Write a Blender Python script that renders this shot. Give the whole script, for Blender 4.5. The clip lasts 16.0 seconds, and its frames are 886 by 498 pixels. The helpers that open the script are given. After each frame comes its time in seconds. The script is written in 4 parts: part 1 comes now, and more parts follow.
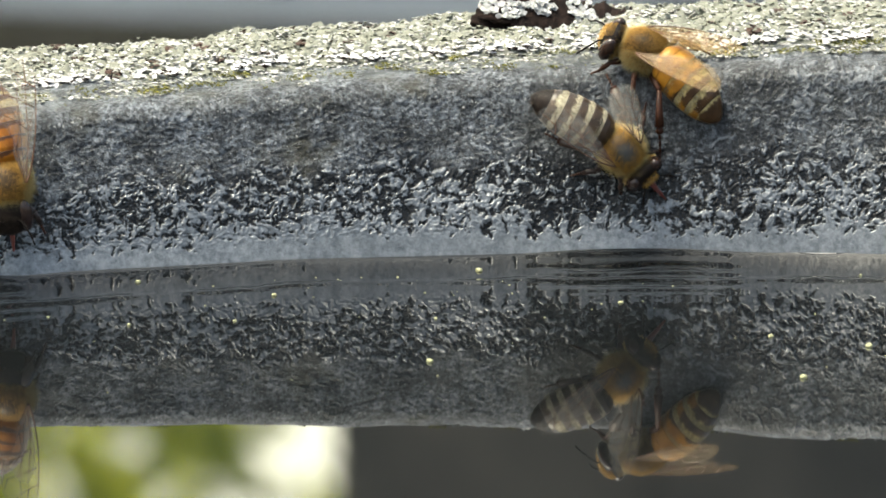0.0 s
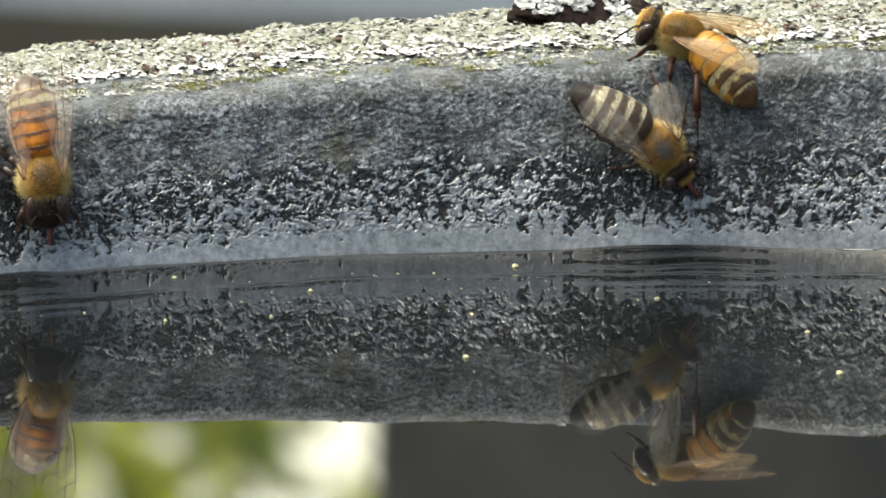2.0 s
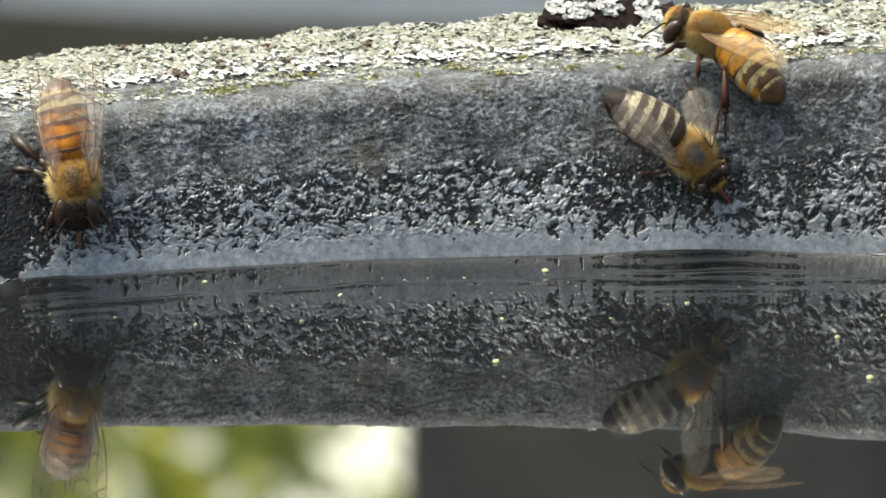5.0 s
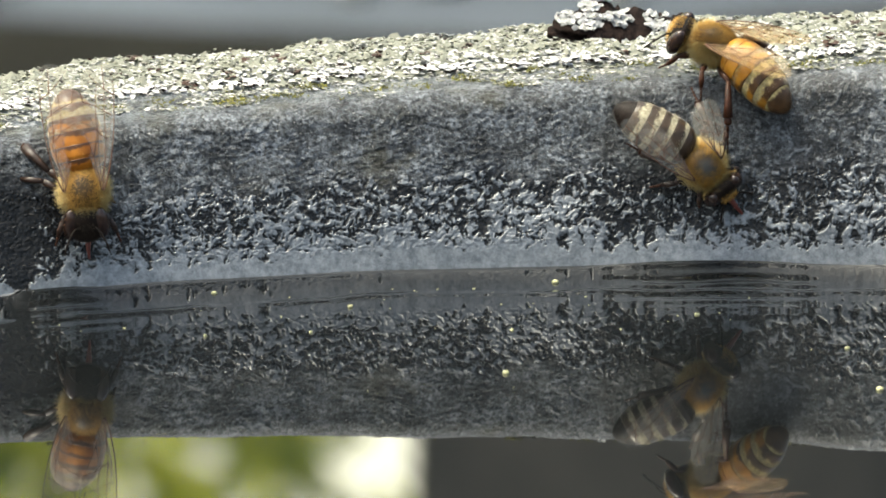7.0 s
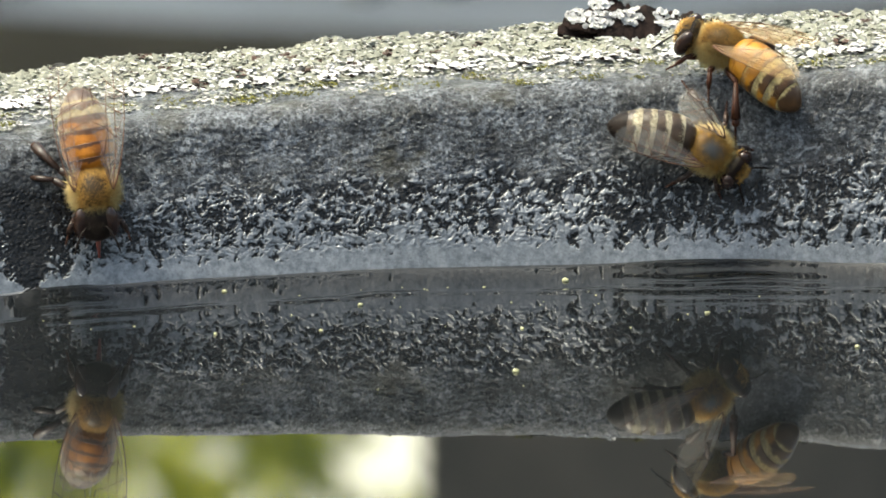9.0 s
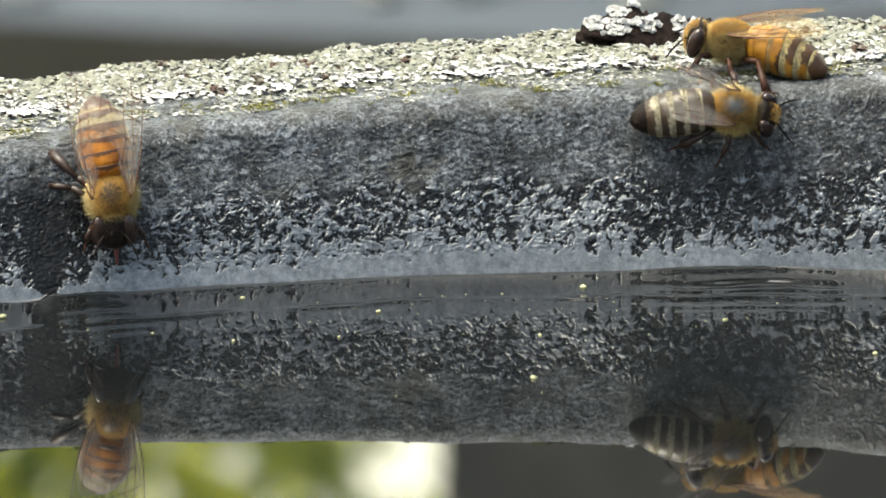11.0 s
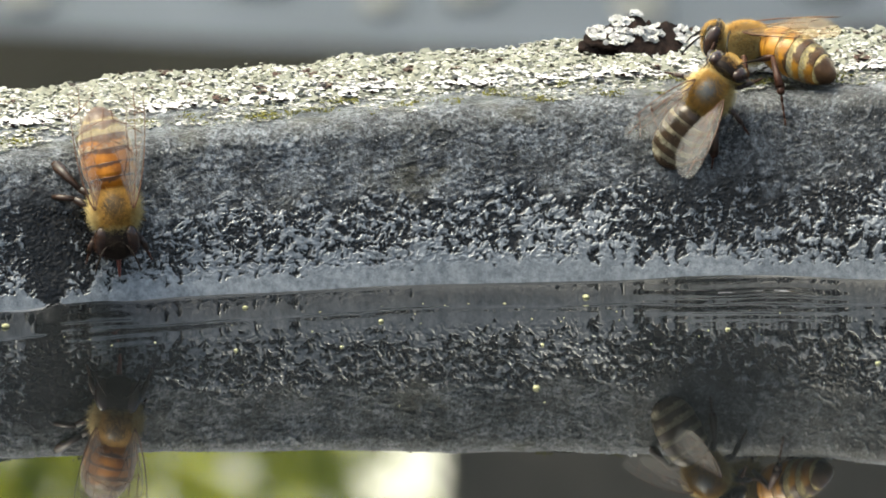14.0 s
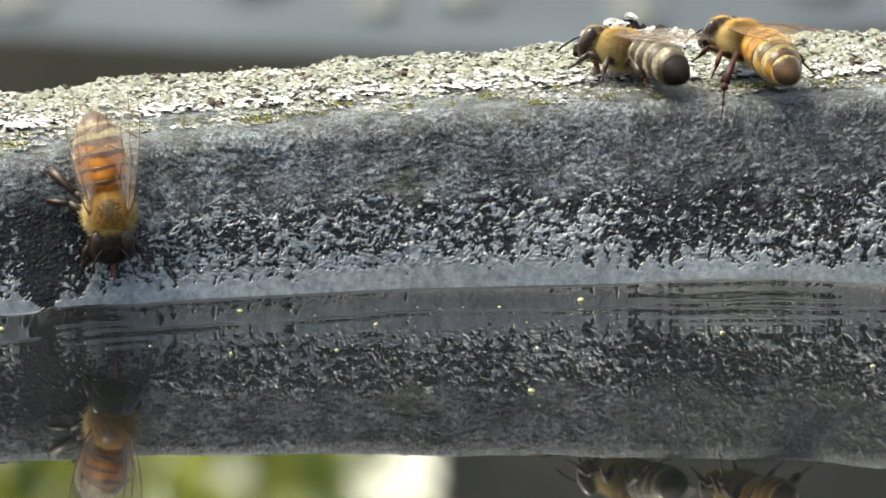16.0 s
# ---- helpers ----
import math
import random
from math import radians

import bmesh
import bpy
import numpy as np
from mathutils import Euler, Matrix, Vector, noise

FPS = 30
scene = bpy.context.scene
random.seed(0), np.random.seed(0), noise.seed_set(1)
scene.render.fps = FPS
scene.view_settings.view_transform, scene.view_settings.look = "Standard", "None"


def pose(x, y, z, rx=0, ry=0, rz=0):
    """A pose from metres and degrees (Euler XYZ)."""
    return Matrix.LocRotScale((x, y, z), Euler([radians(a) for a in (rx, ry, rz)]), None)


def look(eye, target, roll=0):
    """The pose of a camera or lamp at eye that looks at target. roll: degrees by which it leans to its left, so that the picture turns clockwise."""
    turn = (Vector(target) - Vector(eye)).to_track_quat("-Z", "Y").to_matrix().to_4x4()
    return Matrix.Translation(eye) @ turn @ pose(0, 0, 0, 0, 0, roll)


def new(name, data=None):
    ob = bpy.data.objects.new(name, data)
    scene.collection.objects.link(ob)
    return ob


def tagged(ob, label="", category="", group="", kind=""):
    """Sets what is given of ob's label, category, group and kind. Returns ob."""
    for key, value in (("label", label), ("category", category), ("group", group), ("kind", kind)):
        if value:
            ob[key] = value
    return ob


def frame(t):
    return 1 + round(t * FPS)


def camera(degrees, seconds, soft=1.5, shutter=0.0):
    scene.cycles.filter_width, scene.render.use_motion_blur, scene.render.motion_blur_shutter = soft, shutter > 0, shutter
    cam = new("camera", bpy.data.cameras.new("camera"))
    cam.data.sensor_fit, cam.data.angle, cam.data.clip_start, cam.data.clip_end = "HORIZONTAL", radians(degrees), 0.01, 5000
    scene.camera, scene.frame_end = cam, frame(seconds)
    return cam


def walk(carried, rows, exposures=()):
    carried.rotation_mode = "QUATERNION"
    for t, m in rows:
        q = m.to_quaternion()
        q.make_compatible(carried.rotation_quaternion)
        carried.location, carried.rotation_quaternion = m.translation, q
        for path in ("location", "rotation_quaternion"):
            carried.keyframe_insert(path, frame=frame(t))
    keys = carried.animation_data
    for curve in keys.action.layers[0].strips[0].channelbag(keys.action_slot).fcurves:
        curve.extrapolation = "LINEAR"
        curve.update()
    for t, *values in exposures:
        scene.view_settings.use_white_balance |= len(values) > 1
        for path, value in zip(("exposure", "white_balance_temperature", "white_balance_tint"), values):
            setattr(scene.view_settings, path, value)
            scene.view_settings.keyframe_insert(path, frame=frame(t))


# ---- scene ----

# A bird bath's rim in macro. Lengths below are in millimetres unless said otherwise; MM turns them into metres.
MM = 0.001
WATER = 0.80            # height of the water's surface above the ground, metres
RADIUS = 176.0          # inner radius of the basin at the water line
DOWN = 13.0             # degrees by which the camera looks down
REACH = 1.0             # metres from the camera to the wet wall
SCALE = 20500.0         # focal length in picture units

# ---- camera ----
cam = camera(2 * math.degrees(math.atan(784 / SCALE)), 16.0, soft=1.7)
cam.data.dof.use_dof = True
cam.data.dof.focus_distance = REACH
cam.data.dof.aperture_fstop = cam.data.lens / 4.4
PAN = [
    (0.0, 0, 0), (0.5, 12, 5.5), (1.0, 30.5, 3), (1.5, 52, 3), (2.0, 66, -7), (2.5, 84, -14), (3.0, 89, -17),
    (3.5, 99.5, -14.5), (4.0, 107.5, -12), (6.5, 135, 20), (7.0, 138.5, 20.5), (7.5, 147, 22), (8.0, 153, 22),
    (8.5, 154.5, 18), (9.0, 157, 17.5), (9.5, 169.5, 16), (10.0, 180, 24.5), (12.5, 199, 31), (13.0, 203.5, 29.5),
    (13.5, 199.5, 40.5), (14.0, 194.5, 46.5), (14.5, 191.5, 49), (15.0, 192, 46), (15.5, 188, 52.5), (16.0, 185, 52.5),
]
EYE = (-0.02029, -REACH * math.cos(radians(DOWN)), WATER + 0.00135 + REACH * math.sin(radians(DOWN)))
walk(cam, [(t, pose(*EYE, 90 - DOWN + math.degrees(dy / SCALE), 0, math.degrees(dx / SCALE))) for t, dx, dy in PAN], exposures=[(0.0, 1.93, 6350, -3), (16.0, 1.93, 6350, -3)])

# ---- light ----
world = bpy.data.worlds.new("sky")
scene.world = world
world.use_nodes = True
sky = world.node_tree.nodes.new("ShaderNodeTexSky")
sky.sky_type, sky.sun_disc = "NISHITA", False
SUN_HEIGHT, SUN_SIDE = 66.0, -84.0      # degrees above the horizon; degrees to the right of straight ahead
sky.sun_elevation, sky.sun_rotation = radians(SUN_HEIGHT), radians(SUN_SIDE)
sky.dust_density, sky.ozone_density = 10.0, 0.3
world.node_tree.links.new(sky.outputs[0], world.node_tree.nodes["Background"].inputs[0])
world.node_tree.nodes["Background"].inputs[1].default_value = 0.15
sun = new("sun", bpy.data.lights.new("sun", "SUN"))
sun.data.energy, sun.data.angle, sun.data.color = 1.0, radians(24), (1.0, 0.95, 0.86)
sun.matrix_world = look((5 * math.sin(radians(SUN_SIDE)), 5 * math.cos(radians(SUN_SIDE)), 5 * math.tan(radians(SUN_HEIGHT))), (0, 0, 0))


# ---- materials ----
def surface(name, dark, light, grain, rough=0.6, bump=0.3, depth=0.0003, spec=0.5, coat=0.0, island=0.0, spots=None, sheen=0.0):
    """A mottled material: two scales of noise (grain: fine features per metre), roughness variation and relief."""
    m = bpy.data.materials.new(name)
    m.use_nodes = True
    nt = m.node_tree
    n, l = nt.nodes, nt.links
    b = n["Principled BSDF"]
    co = n.new("ShaderNodeTexCoord")
    fine, wide = n.new("ShaderNodeTexNoise"), n.new("ShaderNodeTexNoise")
    for tex, s, d in ((fine, grain, 6), (wide, grain * 0.13, 3)):
        tex.inputs["Scale"].default_value, tex.inputs["Detail"].default_value = s, d
        l.new(co.outputs["Object"], tex.inputs["Vector"])
    add = n.new("ShaderNodeMath")
    add.operation = "MULTIPLY_ADD"
    add.inputs[1].default_value = 0.55
    half = n.new("ShaderNodeMath")
    half.operation = "MULTIPLY"
    half.inputs[1].default_value = 0.45
    l.new(wide.outputs[0], half.inputs[0])
    l.new(fine.outputs[0], add.inputs[0])
    l.new(half.outputs[0], add.inputs[2])
    value = add.outputs[0]
    if island:
        geo = n.new("ShaderNodeNewGeometry")
        mix = n.new("ShaderNodeMix")
        mix.inputs[0].default_value = island
        l.new(value, mix.inputs[2])
        l.new(geo.outputs["Random Per Island"], mix.inputs[3])
        value = mix.outputs[0]
    ramp = n.new("ShaderNodeValToRGB")
    ramp.color_ramp.elements[0].position, ramp.color_ramp.elements[1].position = (0.32, 0.68) if not island else (0.1, 0.9)
    ramp.color_ramp.elements[0].color, ramp.color_ramp.elements[1].color = (*dark, 1), (*light, 1)
    if spots:
        e = ramp.color_ramp.elements.new(0.5)
        e.color = (*spots, 1)
    l.new(value, ramp.inputs[0])
    l.new(ramp.outputs[0], b.inputs["Base Color"])
    rr = n.new("ShaderNodeMapRange")
    rr.inputs["To Min"].default_value, rr.inputs["To Max"].default_value = rough * 0.75, min(1, rough * 1.25)
    l.new(wide.outputs[0], rr.inputs[0])
    l.new(rr.outputs[0], b.inputs["Roughness"])
    b.inputs["Specular IOR Level"].default_value = spec
    b.inputs["Coat Weight"].default_value = coat
    b.inputs["Coat Roughness"].default_value = 0.08
    if sheen:
        b.inputs["Sheen Weight"].default_value = sheen
    if bump:
        bp = n.new("ShaderNodeBump")
        bp.inputs["Strength"].default_value, bp.inputs["Distance"].default_value = bump, depth
        l.new(fine.outputs[0], bp.inputs["Height"])
        l.new(bp.outputs[0], b.inputs["Normal"])
    return m


def wet_stone():
    """Dark cast stone; wet and glossy in a ragged strip over the water line, dry and matt above it."""
    m = bpy.data.materials.new("dark_wet_stone")
    m.use_nodes = True
    n, l = m.node_tree.nodes, m.node_tree.links
    b = n["Principled BSDF"]
    co = n.new("ShaderNodeTexCoord")

    def cloud(scale, detail, rough, lo, hi, c0, c1):
        tex, ramp = n.new("ShaderNodeTexNoise"), n.new("ShaderNodeValToRGB")
        tex.inputs["Scale"].default_value, tex.inputs["Detail"].default_value, tex.inputs["Roughness"].default_value = scale, detail, rough
        l.new(co.outputs["Object"], tex.inputs["Vector"])
        ramp.color_ramp.elements[0].position, ramp.color_ramp.elements[1].position = lo, hi
        ramp.color_ramp.elements[0].color, ramp.color_ramp.elements[1].color = (*c0, 1), (*c1, 1)
        l.new(tex.outputs[0], ramp.inputs[0])
        return tex.outputs[0], ramp.outputs[0]

    def blended(kind, factor, a, c):
        mix = n.new("ShaderNodeMix")
        mix.data_type, mix.blend_type = "RGBA", kind
        if isinstance(factor, float):
            mix.inputs[0].default_value = factor
        else:
            l.new(factor, mix.inputs[0])
        l.new(a, mix.inputs[6])
        if isinstance(c, tuple):
            mix.inputs[7].default_value = (*c, 1)
        else:
            l.new(c, mix.inputs[7])
        return mix.outputs[2]
    _, patches = cloud(300, 9, 0.74, 0.41, 0.61, (0.026, 0.0275, 0.030), (0.100, 0.106, 0.115))
    fine_value, fine = cloud(3000, 5, 0.7, 0.41, 0.59, (0.3, 0.3, 0.3), (1.8, 1.8, 1.8))
    _, mid = cloud(820, 4, 0.65, 0.40, 0.60, (0.55, 0.55, 0.55), (1.3, 1.3, 1.3))
    _, brown = cloud(170, 5, 0.6, 0.56, 0.68, (0, 0, 0), (0.6, 0.6, 0.6))
    # pale specks that put tiny glints into the dry stone's colour
    _, specks = cloud(3300, 2, 0.5, 0.655, 0.69, (0, 0, 0), (0.8, 0.8, 0.8))
    tone = blended("MULTIPLY", 1.0, patches, fine)
    tone = blended("MULTIPLY", 1.0, tone, mid)
    tone = blended("MIX", brown, tone, (0.026, 0.023, 0.012))
    tone = blended("MIX", specks, tone, (0.22, 0.22, 0.215))
    # the wet strip: sky sheen painted grey on the water film, shade painted black in open pores; where each lies comes
    # with the mesh
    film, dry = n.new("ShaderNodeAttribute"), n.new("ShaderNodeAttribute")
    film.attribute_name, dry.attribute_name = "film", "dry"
    _, sky_sheen = cloud(1300, 7, 0.75, 0.36, 0.64, (0.052, 0.056, 0.062), (0.150, 0.157, 0.167))
    _, pore_shade = cloud(1800, 3, 0.6, 0.4, 0.7, (0.003, 0.003, 0.003), (0.014, 0.013, 0.012))
    wet_tone = blended("MIX", film.outputs["Fac"], pore_shade, sky_sheen)
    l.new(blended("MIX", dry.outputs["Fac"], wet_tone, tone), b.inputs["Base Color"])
    rough, spec, shine = n.new("ShaderNodeMix"), n.new("ShaderNodeMix"), n.new("ShaderNodeMapRange")
    shine.inputs["To Min"].default_value, shine.inputs["To Max"].default_value = 0.2, 0.6
    l.new(film.outputs["Fac"], shine.inputs[0])
    l.new(shine.outputs[0], spec.inputs[2])
    for mix, wet_value, dry_value, socket in ((rough, 0.22, 0.42, "Roughness"), (spec, None, 0.19, "Specular IOR Level")):
        mix.inputs[3].default_value = dry_value
        if wet_value:
            mix.inputs[2].default_value = wet_value
        l.new(dry.outputs["Fac"], mix.inputs[0])
        l.new(mix.outputs[0], b.inputs[socket])
    bump, weight = n.new("ShaderNodeBump"), n.new("ShaderNodeMapRange")
    weight.inputs["To Min"].default_value, weight.inputs["To Max"].default_value = 0.3, 0.85
    l.new(dry.outputs["Fac"], weight.inputs[0])
    l.new(weight.outputs[0], bump.inputs["Strength"])
    bump.inputs["Distance"].default_value = 0.0003
    l.new(fine_value, bump.inputs["Height"])
    l.new(bump.outputs[0], b.inputs["Normal"])
    return m


def water_material():
    m = bpy.data.materials.new("dark_still_water")
    m.use_nodes = True
    b = m.node_tree.nodes["Principled BSDF"]
    b.inputs["Base Color"].default_value = (0.0038, 0.0043, 0.0046, 1)
    b.inputs["Roughness"].default_value = 0.018
    b.inputs["IOR"].default_value = 1.86
    return m


def shell(name, plain, amber, felt):
    """A bee's banded abdomen: plain shell, amber parts and felted bands, each a pair of dark and light; where each lies comes with the mesh."""
    m = bpy.data.materials.new(name)
    m.use_nodes = True
    n, l = m.node_tree.nodes, m.node_tree.links
    b = n["Principled BSDF"]
    co = n.new("ShaderNodeTexCoord")
    fine, wide = n.new("ShaderNodeTexNoise"), n.new("ShaderNodeTexNoise")
    for tex, scale, detail in ((fine, 3800, 4), (wide, 650, 4)):
        tex.inputs["Scale"].default_value, tex.inputs["Detail"].default_value = scale, detail
        l.new(co.outputs["Object"], tex.inputs["Vector"])

    def toned(tex, pair):
        ramp = n.new("ShaderNodeValToRGB")
        ramp.color_ramp.elements[0].position, ramp.color_ramp.elements[1].position = 0.33, 0.67
        ramp.color_ramp.elements[0].color, ramp.color_ramp.elements[1].color = (*pair[0], 1), (*pair[1], 1)
        l.new(tex.outputs[0], ramp.inputs[0])
        return ramp.outputs[0]
    tone = toned(wide, plain)
    rough = n.new("ShaderNodeMapRange")
    for word, colour in (("amber", toned(wide, amber)), ("felt", toned(fine, felt))):
        where, mix = n.new("ShaderNodeAttribute"), n.new("ShaderNodeMix")
        where.attribute_name, mix.data_type = word, "RGBA"
        l.new(where.outputs["Fac"], mix.inputs[0])
        l.new(tone, mix.inputs[6])
        l.new(colour, mix.inputs[7])
        tone = mix.outputs[2]
        if word == "felt":
            rough.inputs["To Min"].default_value, rough.inputs["To Max"].default_value = 0.30, 0.9
            l.new(where.outputs["Fac"], rough.inputs[0])
    l.new(tone, b.inputs["Base Color"])
    l.new(rough.outputs[0], b.inputs["Roughness"])
    b.inputs["Specular IOR Level"].default_value = 0.22
    bp = n.new("ShaderNodeBump")
    bp.inputs["Strength"].default_value, bp.inputs["Distance"].default_value = 0.35, 0.00008
    l.new(fine.outputs[0], bp.inputs["Height"])
    l.new(bp.outputs[0], b.inputs["Normal"])
    return m


def wing_material(tint, cover):
    """A clear, faintly tinted membrane that shines and lets light through."""
    m = bpy.data.materials.new("wing_membrane")
    m.use_nodes = True
    n, l = m.node_tree.nodes, m.node_tree.links
    b = n["Principled BSDF"]
    b.inputs["Base Color"].default_value = (*tint, 1)
    b.inputs["Roughness"].default_value = 0.18
    b.inputs["Specular IOR Level"].default_value = 0.4
    nz, co, bp = n.new("ShaderNodeTexNoise"), n.new("ShaderNodeTexCoord"), n.new("ShaderNodeBump")
    nz.inputs["Scale"].default_value = 700
    l.new(co.outputs["Object"], nz.inputs["Vector"])
    bp.inputs["Strength"].default_value, bp.inputs["Distance"].default_value = 0.2, 0.0002
    l.new(nz.outputs[0], bp.inputs["Height"])
    l.new(bp.outputs[0], b.inputs["Normal"])
    clear, milky, inner, outer = n.new("ShaderNodeBsdfTransparent"), n.new("ShaderNodeBsdfTranslucent"), n.new("ShaderNodeMixShader"), n.new("ShaderNodeMixShader")
    clear.inputs[0].default_value = (0.94, 0.92, 0.88, 1)
    milky.inputs[0].default_value = (*tint, 1)
    inner.inputs[0].default_value, outer.inputs[0].default_value = 0.35, cover
    l.new(b.outputs[0], inner.inputs[1])
    l.new(milky.outputs[0], inner.inputs[2])
    l.new(clear.outputs[0], outer.inputs[1])
    l.new(inner.outputs[0], outer.inputs[2])
    l.new(outer.outputs[0], n["Material Output"].inputs[0])
    return m


STONE = wet_stone()
WATER_MAT = water_material()
LICHEN = surface("pale_lichen", (0.165, 0.162, 0.147), (0.375, 0.371, 0.35), 900, 0.9, 0.5, 0.0002, 0.2, island=0.38)
LICHEN_WHITE = surface("white_lichen", (0.18, 0.172, 0.167), (0.49, 0.481, 0.47), 900, 0.9, 0.5, 0.0002, 0.2, island=0.45)
LICHEN_UNDER = surface("lichen_underside", (0.015, 0.009, 0.007), (0.06, 0.035, 0.026), 1500, 0.9, 0.4, 0.0002, 0.2)
LICHEN_THIN = surface("grey_green_lichen", (0.080, 0.0805, 0.063), (0.205, 0.204, 0.166), 900, 0.9, 0.5, 0.0002, 0.2, island=0.4)
MOSS = surface("yellow_green_moss", (0.05, 0.052, 0.014), (0.19, 0.175, 0.04), 2500, 0.95, 0.6, 0.0002, 0.1, island=0.5)
BARK = surface("black_brown_bark", (0.003, 0.0025, 0.0025), (0.016, 0.010, 0.008), 1100, 0.95, 0.7, 0.0004, 0.03)
BLACK = surface("black_shell", (0.004, 0.003, 0.0025), (0.012, 0.008, 0.006), 1400, 0.5, 0.2, 0.0001, 0.06)
SHELL_DARK = shell("dark_banded_shell", ((0.010, 0.006, 0.0035), (0.042, 0.026, 0.014)), ((0.02, 0.01, 0.004), (0.06, 0.03, 0.012)), ((0.11, 0.095, 0.062), (0.31, 0.28, 0.20)))
SHELL_ORANGE = shell("orange_banded_shell", ((0.018, 0.009, 0.004), (0.060, 0.030, 0.011)), ((0.15, 0.058, 0.004), (0.33, 0.158, 0.018)), ((0.21, 0.16, 0.065), (0.42, 0.34, 0.16)))
SHELL_RED = shell("red_amber_banded_shell", ((0.022, 0.008, 0.003), (0.065, 0.026, 0.009)), ((0.12, 0.036, 0.002), (0.28, 0.105, 0.009)), ((0.14, 0.11, 0.055), (0.29, 0.235, 0.13)))
BLACK_EYE = surface("dark_glossy_eye", (0.008, 0.005, 0.004), (0.028, 0.014, 0.009), 9000, 0.13, 0.25, 0.00004, 0.28)
LEG = surface("red_brown_leg", (0.012, 0.005, 0.003), (0.042, 0.015, 0.007), 1800, 0.45, 0.2, 0.0001, 0.12)
TONGUE = surface("dark_red_tongue", (0.06, 0.012, 0.008), (0.14, 0.03, 0.018), 1800, 0.3, 0.2, 0.0001, 0.5)
THORAX_BROWN = surface("brown_thorax_shell", (0.018, 0.011, 0.005), (0.055, 0.034, 0.014), 1500, 0.35, 0.3, 0.0001, 0.14)
LEG_DARK = surface("black_brown_leg", (0.008, 0.005, 0.004), (0.030, 0.015, 0.009), 1800, 0.4, 0.2, 0.0001, 0.25)
THORAX = surface("dark_thorax_shell", (0.018, 0.017, 0.016), (0.055, 0.055, 0.052), 1500, 0.4, 0.3, 0.0001, 0.4)
FUR_GOLD = surface("golden_fur", (0.115, 0.058, 0.010), (0.42, 0.235, 0.046), 1500, 0.7, 0, 0, 0.3, island=0.7)
FUR_PALE_GOLD = surface("pale_golden_fur", (0.20, 0.145, 0.05), (0.52, 0.41, 0.18), 1500, 0.7, 0, 0, 0.3, island=0.7)
FUR_PALE = surface("pale_fur", (0.14, 0.12, 0.08), (0.31, 0.275, 0.20), 1500, 0.7, 0, 0, 0.3, island=0.7)
FUR_DARK = surface("dark_fur", (0.012, 0.008, 0.005), (0.05, 0.034, 0.02), 1500, 0.7, 0, 0, 0.3, island=0.7)
VEIN = surface("brown_vein", (0.035, 0.014, 0.007), (0.11, 0.048, 0.024), 1500, 0.5, 0, spec=0.2)
WING_AMBER = wing_material((0.50, 0.33, 0.13), 0.17)
WING_CLEAR = wing_material((0.80, 0.77, 0.72), 0.088)
POLLEN = surface("pale_pollen", (0.17, 0.165, 0.08), (0.34, 0.33, 0.19), 4000, 0.8, 0.4, 0.0001, 0.3)
PLINTH = surface("dark_cast_stone", (0.02, 0.021, 0.022), (0.07, 0.073, 0.076), 300, 0.8, 0.5, 0.0008)
PAVING = surface("grey_paving", (0.025, 0.031, 0.041), (0.047, 0.056, 0.072), 14, 0.85, 0.3, 0.002, spec=0.25)
SOIL = surface("dark_soil", (0.004, 0.004, 0.0036), (0.0115, 0.0112, 0.0098), 30, 0.95, 0.6, 0.01, spec=0.02)
PALE_STONE = surface("pale_pebble", (0.10, 0.10, 0.09), (0.18, 0.175, 0.16), 60, 0.8, 0.3, 0.002)
TIMBER = surface("dark_stained_timber", (0.004, 0.004, 0.0035), (0.150, 0.125, 0.092), 18, 0.7, 0.5, 0.002)
LEAF = surface("sunlit_leaf", (0.08, 0.13, 0.006), (0.84, 0.86, 0.06), 30, 0.6, 0.2, 0.001, 0.2, island=0.85)
glow = LEAF.node_tree.nodes.new("ShaderNodeBsdfTranslucent")     # light that comes through the thin leaves
LEAF.node_tree.links.new(LEAF.node_tree.nodes["Color Ramp"].outputs[0], glow.inputs[0])
blend = LEAF.node_tree.nodes.new("ShaderNodeMixShader")
blend.inputs[0].default_value = 0.78
LEAF.node_tree.links.new(LEAF.node_tree.nodes["Principled BSDF"].outputs[0], blend.inputs[1])
LEAF.node_tree.links.new(glow.outputs[0], blend.inputs[2])
LEAF.node_tree.links.new(blend.outputs[0], LEAF.node_tree.nodes["Material Output"].inputs[0])
# emission that brightens the sky low behind the trees
SKY_GLOW = bpy.data.materials.new("bright_sky_glow")
SKY_GLOW.use_nodes = True
SKY_GLOW.node_tree.nodes["Principled BSDF"].inputs["Base Color"].default_value = (0, 0, 0, 1)
SKY_GLOW.node_tree.nodes["Principled BSDF"].inputs["Emission Color"].default_value = (1.0, 0.90, 0.72, 1)
SKY_GLOW.node_tree.nodes["Principled BSDF"].inputs["Emission Strength"].default_value = 1.2
TREE_BARK = surface("tree_bark", (0.05, 0.04, 0.03), (0.14, 0.11, 0.08), 50, 0.9, 0.8, 0.01)


